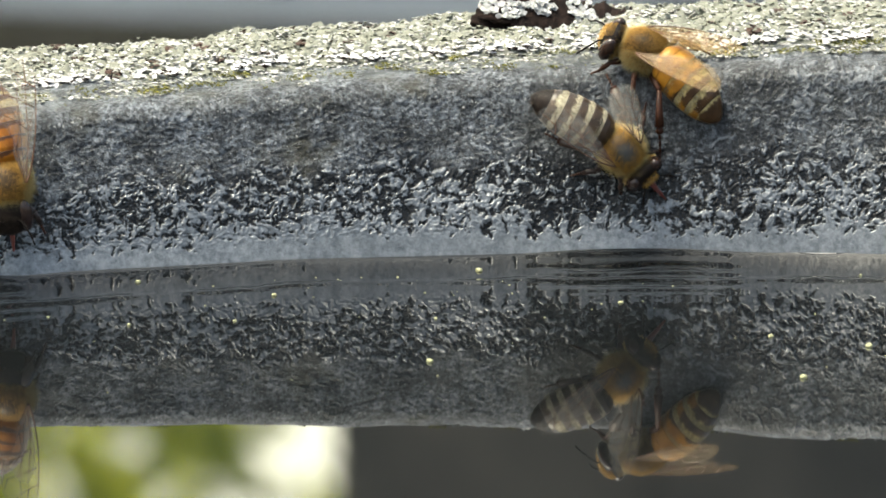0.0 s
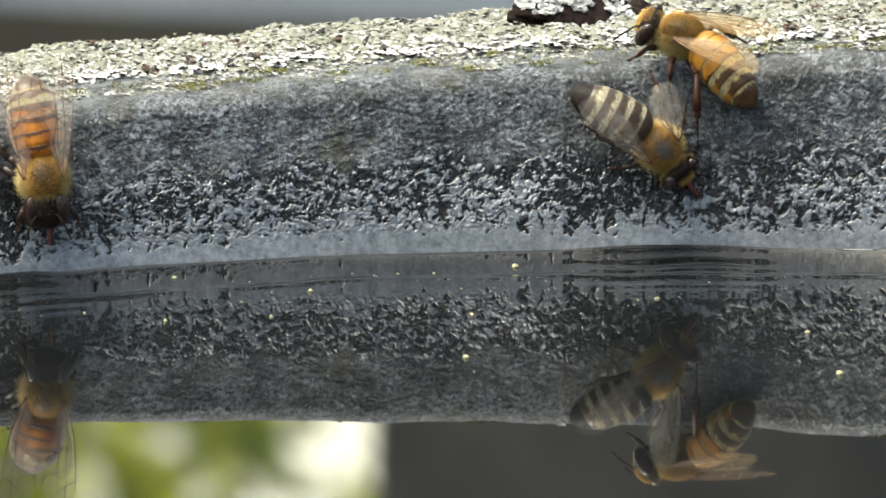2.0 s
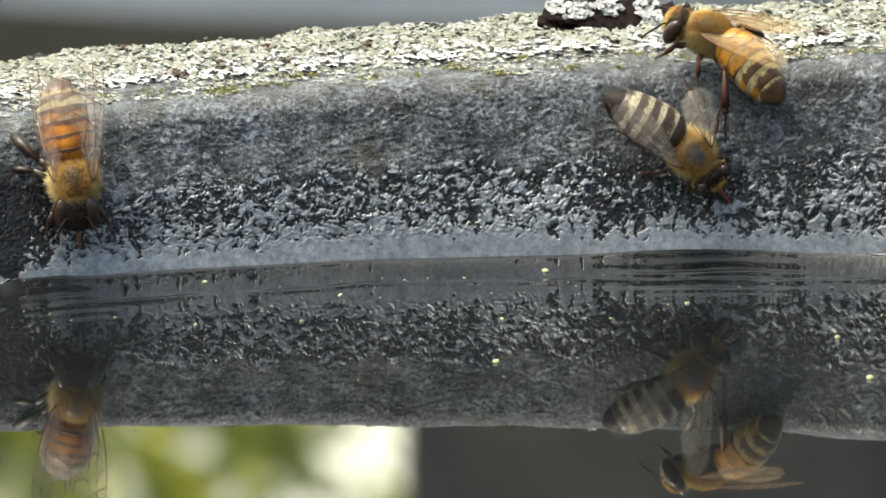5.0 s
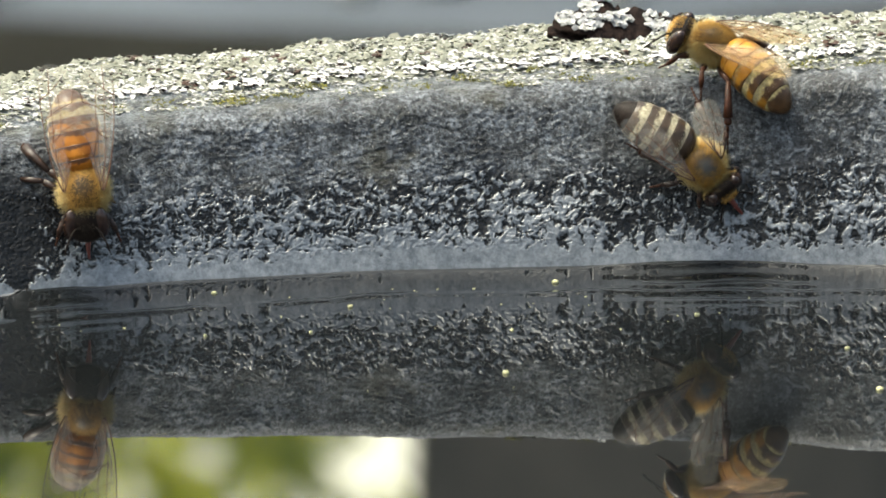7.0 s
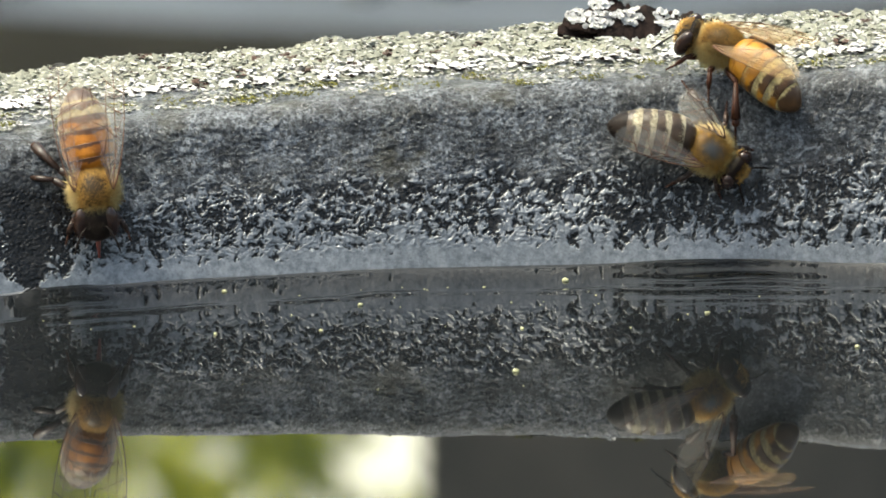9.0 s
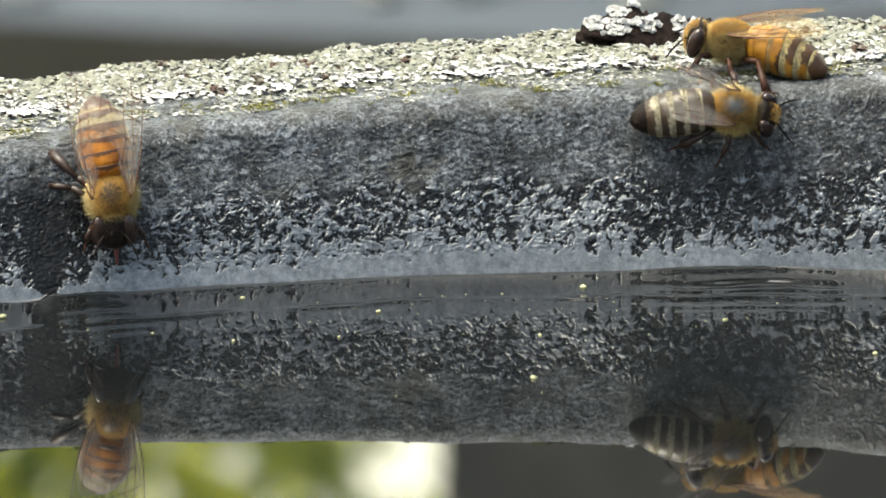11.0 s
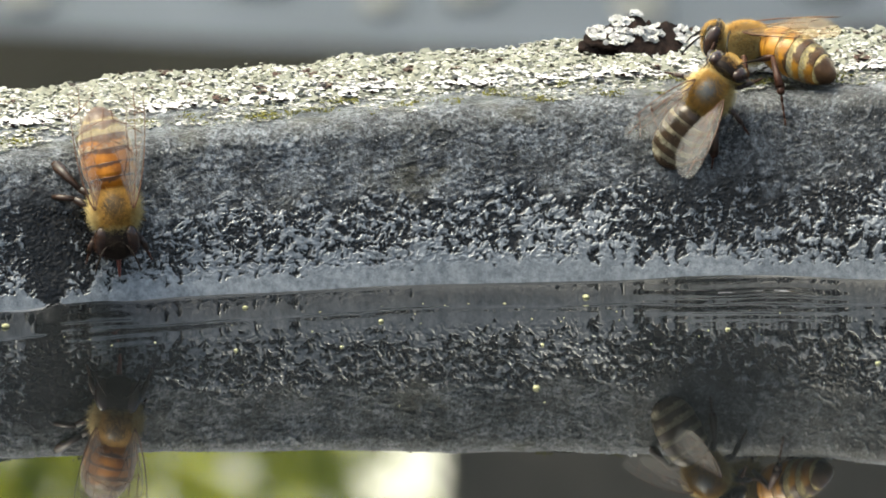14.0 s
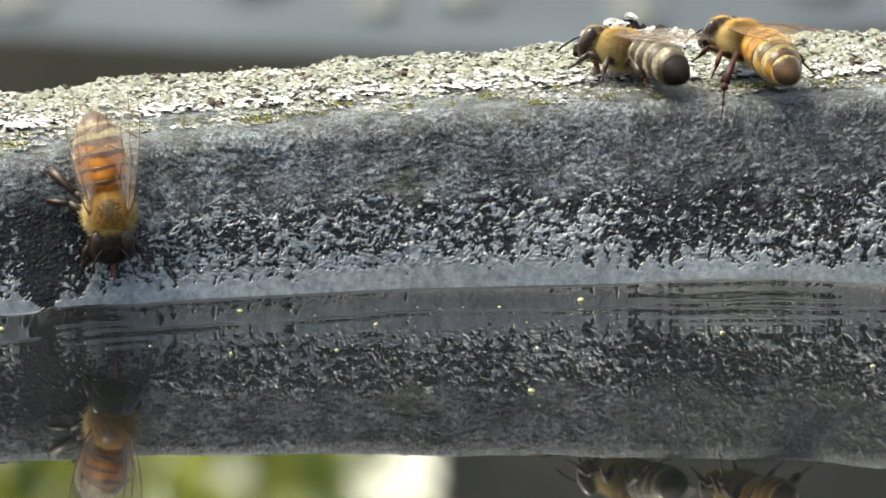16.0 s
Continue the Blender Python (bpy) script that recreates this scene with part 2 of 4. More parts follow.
# ---- mesh helpers ----
def grid_noise(x, y, seed):
    """Smooth gradient noise of two arrays, about -0.7 to 0.7."""
    rng = np.random.RandomState(seed)
    perm = np.tile(rng.permutation(256), 3)
    ang = rng.rand(256) * 2 * np.pi
    xi, yi = np.floor(x).astype(int), np.floor(y).astype(int)
    xf, yf = x - xi, y - yi
    u, v = xf ** 3 * (xf * (xf * 6 - 15) + 10), yf ** 3 * (yf * (yf * 6 - 15) + 10)

    def corner(dx, dy):
        a = ang[perm[perm[(xi + dx) & 255] + ((yi + dy) & 255)]]
        return np.cos(a) * (xf - dx) + np.sin(a) * (yf - dy)
    top = corner(0, 0) * (1 - u) + corner(1, 0) * u
    low = corner(0, 1) * (1 - u) + corner(1, 1) * u
    return top * (1 - v) + low * v


class Geo:
    """A mesh in the making: places in millimetres, faces and a material slot for each face."""

    def __init__(self):
        self.v, self.f, self.m = [], [], []

    def add(self, verts, faces, slot=0):
        k = len(self.v)
        self.v.extend(tuple(p) for p in verts)
        self.f.extend(tuple(i + k for i in f) for f in faces)
        self.m.extend([slot] * len(faces))
        return self

    def ellipsoid(self, c, r, seg=24, rings=14, slot=0, turn=None):
        vs, fs = [], []
        for j in range(1, rings):
            a = math.pi * j / rings
            for i in range(seg):
                b = 2 * math.pi * i / seg
                vs.append(Vector((r[0] * math.cos(a), r[1] * math.sin(a) * math.cos(b), r[2] * math.sin(a) * math.sin(b))))
        vs += [Vector((r[0], 0, 0)), Vector((-r[0], 0, 0))]
        n = len(vs)
        for j in range(rings - 2):
            for i in range(seg):
                k = (i + 1) % seg
                fs.append((j * seg + i, (j + 1) * seg + i, (j + 1) * seg + k, j * seg + k))
        for i in range(seg):
            k = (i + 1) % seg
            fs.append((n - 2, i, k))
            fs.append((n - 1, (rings - 2) * seg + k, (rings - 2) * seg + i))
        if turn:
            vs = [turn @ p for p in vs]
        return self.add([p + Vector(c) for p in vs], fs, slot)

    def loft(self, rings, slots=None, closed=True):
        """Skin over rings of equal count; slots: a material slot for each gap between rings."""
        n = len(rings[0])
        vs = [p for ring in rings for p in ring]
        for j in range(len(rings) - 1):
            fs = []
            for i in range(n):
                k = (i + 1) % n
                fs.append((j * n + i, j * n + k, (j + 1) * n + k, (j + 1) * n + i))
            if j == 0:
                self.add(vs, fs, slots[0] if slots else 0)
                base = len(self.v) - len(vs)
            else:
                self.f.extend(tuple(i + base for i in f) for f in fs)
                self.m.extend([slots[j] if slots else 0] * len(fs))
        if closed:
            self.f.append(tuple(base + i for i in reversed(range(n))))
            self.f.append(tuple(base + (len(rings) - 1) * n + i for i in range(n)))
            self.m.extend([slots[0] if slots else 0, slots[-1] if slots else 0])
        return self

    def tube(self, pts, radii, n=8, slot=0):
        pts = [Vector(p) for p in pts]
        rings = []
        for i, p in enumerate(pts):
            d = (pts[min(i + 1, len(pts) - 1)] - pts[max(i - 1, 0)]).normalized()
            side = d.cross(Vector((0.13, 0.31, 0.94)))
            side = side.normalized() if side.length > 0.05 else d.cross(Vector((1, 0, 0))).normalized()
            up = side.cross(d)
            rings.append([p + radii[i] * (math.cos(a) * side + math.sin(a) * up) for a in (2 * math.pi * q / n for q in range(n))])
        return self.loft(rings, [slot] * len(rings))

    def strand(self, root, tip, width, slot=0):
        root, tip = Vector(root), Vector(tip)
        d = (tip - root).normalized()
        a = d.cross(Vector((0.3, 0.5, 0.8))).normalized() * width
        b = d.cross(a)
        return self.add([root + a, root - a * 0.5 + b * 0.87, root - a * 0.5 - b * 0.87, tip], [(0, 1, 3), (1, 2, 3), (2, 0, 3)], slot)

    def box(self, c, s, slot=0):
        x, y, z = c
        a, b, d = s[0] / 2, s[1] / 2, s[2] / 2
        vs = [(x + i * a, y + j * b, z + k * d) for i in (-1, 1) for j in (-1, 1) for k in (-1, 1)]
        return self.add(vs, [(0, 1, 3, 2), (4, 6, 7, 5), (0, 4, 5, 1), (2, 3, 7, 6), (0, 2, 6, 4), (1, 5, 7, 3)], slot)


def part(name, geo, mats, parent=None, label="", smooth=True, unit=MM, at=None):
    """Links a mesh as one object under a thing or a part."""
    me = bpy.data.meshes.new(name)
    me.from_pydata((np.array(geo.v, dtype=float) * unit).tolist(), [], geo.f)
    for m in (mats if isinstance(mats, (list, tuple)) else [mats]):
        me.materials.append(m)
    if any(geo.m):
        me.polygons.foreach_set("material_index", geo.m)
    me.polygons.foreach_set("use_smooth", [smooth] * len(geo.f))
    me.update()
    ob = new(name, me)
    ob.parent = parent
    if at is not None:
        ob.matrix_basis = at
    return tagged(ob, label) if label else ob


# ---- the bird bath ----
ORIGIN = pose(0, 0, WATER)


def rim_profile():
    """The section of the basin from its middle out over the rim and under it: outward distance and height."""
    pts = [(-RADIUS + 0.5, -36), (-130, -35), (-80, -30), (-40, -21), (-16, -12), (-6, -8.5)]
    wall0, wall1 = np.array((-1.8, -6.0)), np.array((4.4, 14.6))
    for k in range(270):
        pts.append(tuple(wall0 + (wall1 - wall0) * k / 270))
    # the rounded lip
    for k in range(26):
        a = math.radians(163.3 - 73.3 * k / 25)
        pts.append((4.4 + 2.5 * (math.cos(a) + 0.958), 14.6 + 2.5 * (math.sin(a) - 0.287)))
    u0, z0 = pts[-1]
    for k in range(1, 55):
        pts.append((u0 + 20 * k / 54, z0 + 0.4 * math.sin(k / 54 * math.pi)))
    u1, z1 = pts[-1]
    pts += [(u1 + 1.2, z1 - 0.4), (u1 + 2.2, z1 - 1.6), (u1 + 2.6, z1 - 4), (u1 + 2, -6), (u1 - 10, -22), (-40, -38), (-100, -50), (-RADIUS + 40, -54), (-RADIUS + 0.5, -54)]
    return np.array(pts)


def arc_angles(step, left=-78, right=46, coarse=70):
    """Angles round the basin: close together along the part of the rim that is seen near, wide elsewhere."""
    near = np.arange(left / RADIUS, right / RADIUS, step / RADIUS)
    far = np.linspace(near[-1] + step / RADIUS, near[0] + 2 * np.pi, coarse)[1:-1]
    return np.concatenate([near, far])


def relief(s, p, z):
    """Relief of the cast stone, and how far each place is covered by the film of water and how dry it is."""
    step = lambda v: np.clip(v, 0, 1) ** 2 * (3 - 2 * np.clip(v, 0, 1))
    dry = step((z - 2.6 * step((-54 - s) / 6) + 2.6 * grid_noise(s / 5, p / 5, 12) + 1.6 * grid_noise(s / 1.4, p / 1.4, 16) - 7.9) / 2.4)
    # to the right, from s = -17, the dry tone gives half way to the darker wet one
    dry = dry * (1 - 0.5 * step((s + 17) / 9))
    # warp the plan a little, so that the grains lie unevenly
    s1, p1 = s + 0.6 * grid_noise(s / 1.9, p / 1.9, 13) + 0.2 * grid_noise(s / 0.6, p / 0.6, 17), p + 0.6 * grid_noise(s / 1.9, p / 1.9, 14) + 0.2 * grid_noise(s / 0.6, p / 0.6, 18)
    swell = 0.5 * grid_noise(s / 11, p / 9, 3) + 0.12 * grid_noise(s / 3.4, p / 2.8, 4)
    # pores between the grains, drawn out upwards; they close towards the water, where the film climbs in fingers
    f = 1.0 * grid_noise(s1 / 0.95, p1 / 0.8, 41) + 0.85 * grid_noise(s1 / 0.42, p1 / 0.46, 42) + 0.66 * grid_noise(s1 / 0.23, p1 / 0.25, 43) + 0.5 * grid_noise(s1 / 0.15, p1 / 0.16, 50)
    # less film near two bees: wet black stone, with the shade below them painted in
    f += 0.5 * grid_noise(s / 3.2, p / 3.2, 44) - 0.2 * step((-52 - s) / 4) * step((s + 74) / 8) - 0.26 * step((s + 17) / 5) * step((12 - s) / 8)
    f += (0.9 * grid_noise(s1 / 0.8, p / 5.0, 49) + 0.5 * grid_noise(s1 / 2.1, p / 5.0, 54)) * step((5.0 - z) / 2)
    # the soaked black place beside which one bee drinks, with shade painted in
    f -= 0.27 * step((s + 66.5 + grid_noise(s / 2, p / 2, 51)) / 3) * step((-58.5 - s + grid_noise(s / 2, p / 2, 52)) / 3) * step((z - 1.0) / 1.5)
    # a gap in the film paints in the bee's dark reflection
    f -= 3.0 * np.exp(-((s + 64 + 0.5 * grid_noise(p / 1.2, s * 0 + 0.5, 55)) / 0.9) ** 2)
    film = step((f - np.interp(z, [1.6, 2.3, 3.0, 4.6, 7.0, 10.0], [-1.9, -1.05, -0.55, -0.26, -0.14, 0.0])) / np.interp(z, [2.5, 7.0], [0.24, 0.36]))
    wet = 0.15 * film * (1 + step((z - 2.2) / 1.6) * (0.8 * grid_noise(s1 / 0.75, p1 / 0.7, 47) + 0.6 * grid_noise(s1 / 0.33, p1 / 0.3, 48) + 0.5 * grid_noise(s1 / 0.2, p1 / 0.2, 57))) + (1 - film) * (0.5 + 1.2 * np.abs(grid_noise(s / 1.3, p / 1.3, 56))) * (0.14 * grid_noise(s1 / 0.3, p1 / 0.3, 45) + 0.06 * grid_noise(s1 / 0.15, p1 / 0.15, 53))
    coarse = 0.75 + 0.9 * grid_noise(s / 4.5, p / 3.5, 46)
    grit = 0.34 * (0.25 - np.abs(grid_noise(s1 / 1.3, p1 / 0.75, 5))) + 0.26 * (0.25 - np.abs(grid_noise(s1 / 0.5, p1 / 0.34, 6)))
    grit += 0.10 * grid_noise(s1 / 0.26, p1 / 0.22, 10) + 0.5 * np.minimum(0, grid_noise(s1 / 1.4, p1 / 0.9, 8) + 0.2)
    grit = 0.7 * grit * coarse
    under = step((z + 4) / 3)
    return swell * (0.3 + 0.7 * step((np.abs(z - 0.2) - 1.0) / 3)) + under * (wet * (1 - dry) + grit * dry), film, dry


def build_basin(parent):
    prof = rim_profile()
    tang = np.gradient(prof, axis=0)
    tang /= np.linalg.norm(tang, axis=1)[:, None]
    norm = np.stack([-tang[:, 1], tang[:, 0]], 1)
    run = np.concatenate([[0], np.cumsum(np.linalg.norm(np.diff(prof, axis=0), axis=1))])
    ang = arc_angles(0.08)
    A, P = np.meshgrid(ang, run, indexing="ij")
    Z = np.broadcast_to(prof[:, 1], A.shape)
    fine = ((prof[:, 1] > -9) & (prof[:, 0] > -8)).astype(float)
    d, film, dry = relief(A * RADIUS, P, Z)
    d = d * fine
    u = prof[:, 0] + norm[:, 0] * d
    z = prof[:, 1] + norm[:, 1] * d
    x = (RADIUS + u) * np.sin(A)
    y = (RADIUS + u) * np.cos(A) - RADIUS
    z = np.where(z > 0, z * (1 + 0.0026 * x), z)
    n, m = A.shape
    i, j = np.meshgrid(np.arange(n), np.arange(m - 1), indexing="ij")
    k = (i + 1) % n
    faces = np.stack([i * m + j, k * m + j, k * m + j + 1, i * m + j + 1], -1).reshape(-1, 4)
    me = bpy.data.meshes.new("basin")
    me.from_pydata((np.stack([x, y, z], -1).reshape(-1, 3) * MM).tolist(), [], faces.tolist())
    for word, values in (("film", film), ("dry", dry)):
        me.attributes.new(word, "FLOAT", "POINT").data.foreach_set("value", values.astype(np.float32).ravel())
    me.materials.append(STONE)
    me.polygons.foreach_set("use_smooth", [True] * len(me.polygons))
    ob = new("basin", me)
    ob.parent = parent
    return tagged(ob, "dark rough cast stone basin, wet near the water")


def rim_top(a, u):
    """A place on the rim's top: angle round the basin, distance outward from the water line."""
    x, y = (RADIUS + u) * math.sin(a), (RADIUS + u) * math.cos(a) - RADIUS
    return Vector((x, y, 16.45 * (1 + 0.0026 * x) + 0.3 * math.sin((u - 7) / 20 * math.pi)))


def flake(geo, at, size, tilt, spin, cup, rng, n=7, under=1, top=0):
    """A curled scale of lichen: a ragged shallow cup, pale above and brown below."""
    turn = Matrix.Rotation(spin, 3, "Z") @ Matrix.Rotation(tilt, 3, "X")
    rim = []
    for i in range(n):
        b = 2 * math.pi * i / n
        r = size * rng.uniform(0.4, 1.1)
        rim.append(turn @ Vector((r * math.cos(b), r * math.sin(b), cup * rng.uniform(0.3, 1.3))) + at)
    mid = turn @ Vector((0, 0, 0.05)) + at
    low = turn @ Vector((0, 0, -0.25 * size - 0.05)) + at
    geo.add(rim + [mid], [(i, (i + 1) % n, n) for i in range(n)], top)
    geo.add(rim + [low], [((i + 1) % n, i, n) for i in range(n)], under)


def build_lichen(parent):
    rng = random.Random(5)
    crust, moss = Geo(), Geo()
    a0, a1 = -80 / RADIUS, 48 / RADIUS
    for k in range(30000):
        near = k < 27500
        a = rng.uniform(a0, a1) if near else rng.uniform(a1, a0 + 2 * math.pi)
        u = rng.uniform(5.2, 27.5)
        s = a * RADIUS
        ragged = 2.2 * noise.noise(Vector((s / 7, u / 7, 3))) + 1.2 * noise.noise(Vector((s / 2.2, u / 2.2, 7)))
        thick_from = 11.5 - 0.035 * s + 1.6 * noise.noise(Vector((s / 6, 0, 11))) if near else 9
        thick_from = min(thick_from, 17)
        at = rim_top(a, u)
        if u < (7.9 if s < -22 else 7.2) + ragged * 1.2 + max(0, (s + 10) * 0.02):
            continue
        back = u - thick_from
        if back > 0:
            rise = 0.6 + 0.65 * noise.noise(Vector((s / 3.5, u / 3.5, 1)))
            at.z += max(0.1, rise) * min(1, back / 2.5 + 0.2) + rng.uniform(-0.1, 0.3)
            grey = 2 if rng.random() < min(0.6, 0.12 * back) + 0.5 * noise.noise(Vector((s / 5, u / 5, 41))) else 0
            if back < 3.4 + 2.5 * noise.noise(Vector((s / 3, u / 3, 71))) and rng.random() < 0.55:
                grey = 3
            if noise.noise(Vector((s / 1.8, u / 1.6, 81))) > 0.43:
                grey = 1                      # patches of dark brown scales
            size = rng.uniform(0.16, 0.42) if back > 2.0 else rng.uniform(0.16, 0.46)
            flake(crust, at, size * (1 if near else 2.6), rng.gauss(0, 0.3), rng.uniform(0, 6.28), rng.uniform(-0.12, 0.10), rng, 7, 1 if rng.random() < 0.07 else grey, grey)
        elif noise.noise(Vector((s / 2.6, u / 1.6, 51))) + rng.uniform(-0.3, 0.3) > -0.2 - 0.012 * (s + 60) * 0.2:
            at.z += 0.03 + rng.uniform(0, 0.12)
            grey = rng.choice((2, 2, 2, 2, 0, 3))
            flake(crust, at, rng.uniform(0.08, 0.34), rng.gauss(0, 0.14), rng.uniform(0, 6.28), rng.uniform(0.0, 0.05), rng, 6, grey, grey)
        if near and abs(back) < 0.35 and noise.noise(Vector((s / 4, 3, 61))) > -0.02:
            # the curled front edge of the thick crust
            e = rim_top(a, thick_from + rng.uniform(-0.6, 1.3))
            e.z += rng.uniform(0.25, 0.6)
            flake(crust, e, rng.uniform(0.22, 0.6), rng.uniform(-0.1, 0.6), rng.gauss(-a, 0.5), rng.uniform(0.05, 0.22), rng, 8, 1, 3)
    # the continuous crust beneath the scales
    cols, rows = 620, 100
    for i in range(cols + 1):
        a = a0 + (a1 - a0) * i / cols
        for j in range(rows + 1):
            u = 8.0 + 19.5 * j / rows
            s = a * RADIUS
            q = rim_top(a, u)
            edge = u - min(17, 11.5 - 0.035 * s + 1.6 * noise.noise(Vector((s / 6, 0, 11))))
            lump = 0.6 + 0.65 * noise.noise(Vector((s / 3.5, u / 3.5, 1))) + 0.55 * noise.noise(Vector((s / 0.9, u / 0.9, 2))) + 0.4 * noise.noise(Vector((s / 0.4, u / 0.4, 4)))
            q.z += max(0.05, lump) * max(0, min(1, edge / 2.5 + 0.15)) - (0.9 if edge < -0.2 else 0)
            crust.v.append(tuple(q))
    k0 = len(crust.v) - (cols + 1) * (rows + 1)
    for i in range(cols):
        for j in range(rows):
            v = k0 + i * (rows + 1) + j
            crust.f.append((v, v + rows + 1, v + rows + 2, v + 1))
            crust.m.append(2)
    ob = part("lichen_crust", crust, [LICHEN, LICHEN_UNDER, LICHEN_THIN, LICHEN_WHITE], parent, "pale grey-green lichen crust in curled scales")
    tagged(ob, kind="stuff")
    for k in range(16000):
        a = rng.uniform(a0, a1)
        s = a * RADIUS
        u = rng.uniform(6.0, 12.0)
        if noise.noise(Vector((s / 3.2, u / 2.4, 23))) + 0.4 * noise.noise(Vector((s / 0.9, u / 0.9, 29))) < 0.30:
            continue
        at = rim_top(a, u)
        at.z += rng.uniform(0.05, 0.35)
        flake(moss, at, rng.uniform(0.05, 0.16), rng.gauss(0, 0.5), rng.uniform(0, 6.28), rng.uniform(0.0, 0.08), rng, 5, 0)
    tagged(part("moss", moss, MOSS, parent, "yellow-green moss specks along the lip", smooth=False), kind="stuff")


def build_bath():
    bath = new("bird_bath")
    bath.matrix_basis = ORIGIN
    tagged(bath, "dark stone bird bath with a lichen-crusted rim, full of water", "bird bath")
    build_basin(bath)
    build_lichen(bath)
    ped = Geo()
    rings = []
    for z, r in ((-50, 70), (-70, 60), (-110, 48), (-400, 58), (-690, 75), (-720, 110), (-800, 130)):
        rings.append([(r * math.cos(q), r * math.sin(q) - RADIUS, z) for q in (2 * math.pi * i / 40 for i in range(40))])
    part("pedestal", ped.loft(rings[::-1]), PLINTH, bath)
    return bath


def meniscus(d, steep=26.5):
    """Height to which the water climbs at a distance from the wall: the curve that surface tension draws."""
    length = 2.2
    psi = np.radians(np.geomspace(0.05, 60, 400))
    run = -length * (2 * np.cos(psi / 2) + np.log(np.tan(psi / 4)))
    edge = np.interp(math.radians(steep), psi, run)
    return np.interp(-(np.maximum(d, 0) + edge), -run, 2 * length * np.sin(psi / 2))


def build_water():
    """Still water that climbs the stone in a meniscus and lies flat away from it."""
    ang = arc_angles(0.35)
    d = np.concatenate([np.arange(-1.6, 16, 0.16), 16 + np.cumsum(np.geomspace(0.25, 12, 46))])
    d = d[d < RADIUS - 1]
    A, D = np.meshgrid(ang, d, indexing="ij")
    S = A * RADIUS
    wob = 0.7 * grid_noise(S / 9, D * 0 + 0.5, 21) + 0.1 * grid_noise(S / 3.4, D * 0 + 0.5, 22)
    z = meniscus(D + 0.75 * wob) + 0.10 * wob * np.exp(-np.maximum(D, 0) / 3)
    z += np.maximum(0, -D - 0.1) * 0.6
    # a low swell that runs along the foot of the meniscus
    foot = 5.6 + 1.5 * grid_noise(S / 8, D * 0 + 3.5, 35) + 0.5 * grid_noise(S / 2.6, D * 0 + 7.5, 36)
    z += 0.13 * np.clip(0.75 + 1.2 * grid_noise(S / 6, D * 0 + 1.5, 37), 0.1, 1.3) * np.exp(-((D - foot) / 0.75) ** 2)
    z += 0.0009 * grid_noise(S / 7, D / 5, 31) + 0.0004 * grid_noise(S / 3, D / 2.4, 32)
    # where two bees drink the water stands higher and runs in low waves along the wall
    for s0, d0, wide, high in ((-3.4, 3.5, 8.0, 0.155), (-61.5, 3.0, 3.6, 0.14)):
        near = np.exp(-((S - s0) / wide) ** 4) * np.exp(-(np.maximum(0, D - 1) / 6.5) ** 2)
        z += 1.4 * high * np.exp(-((S - s0) / wide) ** 4) * np.exp(-np.maximum(D, 0) / 4.2)
        z += high * near * np.clip(D / 2.5, 0, 1) * np.sin(2 * np.pi * (D - d0) / 2.6 + 1.6 * grid_noise(S / 5, D / 6, 33)) * np.clip(0.75 + 0.9 * grid_noise(S / 3.5, D / 1.4, 34), 0.2, 1.0)
    x = (RADIUS - D) * np.sin(A)
    y = (RADIUS - D) * np.cos(A) - RADIUS
    n, m = A.shape
    i, j = np.meshgrid(np.arange(n), np.arange(m - 1), indexing="ij")
    k = (i + 1) % n
    faces = np.stack([i * m + j, i * m + j + 1, k * m + j + 1, k * m + j], -1).reshape(-1, 4).tolist()
    faces.append([i * m + m - 1 for i in range(n)][::-1])
    me = bpy.data.meshes.new("water")
    me.from_pydata((np.stack([x, y, z], -1).reshape(-1, 3) * MM).tolist(), [], faces)
    me.materials.append(WATER_MAT)
    me.polygons.foreach_set("use_smooth", [True] * len(me.polygons))
    ob = new("water", me)
    ob.matrix_basis = ORIGIN
    return tagged(ob, "dark still water in the stone bird bath", "water", kind="structure")


# ---- surroundings ----
def build_surroundings():
    g = Geo().box((0, 10, -0.05), (120, 120, 0.1))
    tagged(part("ground", g, PAVING, unit=1.0, smooth=False), "grey paved garden ground", "ground", kind="structure")
    rng = random.Random(9)
    soil = Geo()
    n = 60
    rows = []
    for j in range(9):
        rows.append([(-4 + 5 * i / n, 2.2 + 1.69 * j / 8 + (0.03 * math.sin(i * 0.9) if j == 8 else 0), 0.004 + 0.03 * math.sin(math.pi * j / 8) + rng.uniform(0, 0.01)) for i in range(n + 1)])
    vs = [p for r in rows for p in r]
    soil.add(vs, [(j * (n + 1) + i, j * (n + 1) + i + 1, (j + 1) * (n + 1) + i + 1, (j + 1) * (n + 1) + i) for j in range(8) for i in range(n)])
    tagged(part("soil_bed", soil, SOIL, unit=1.0), "dark bare soil bed beside the paving", "soil bed", kind="structure")


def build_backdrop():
    """A glowing sheet added far behind the garden, for the bright sky low down."""
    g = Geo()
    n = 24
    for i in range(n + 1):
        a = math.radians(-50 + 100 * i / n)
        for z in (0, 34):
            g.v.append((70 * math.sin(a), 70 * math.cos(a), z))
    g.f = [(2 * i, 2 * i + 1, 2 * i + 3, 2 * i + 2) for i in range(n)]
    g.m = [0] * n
    tagged(part("backdrop", g, SKY_GLOW, unit=1.0), "glowing sheet for the bright sky low behind the garden", "sky", kind="structure")


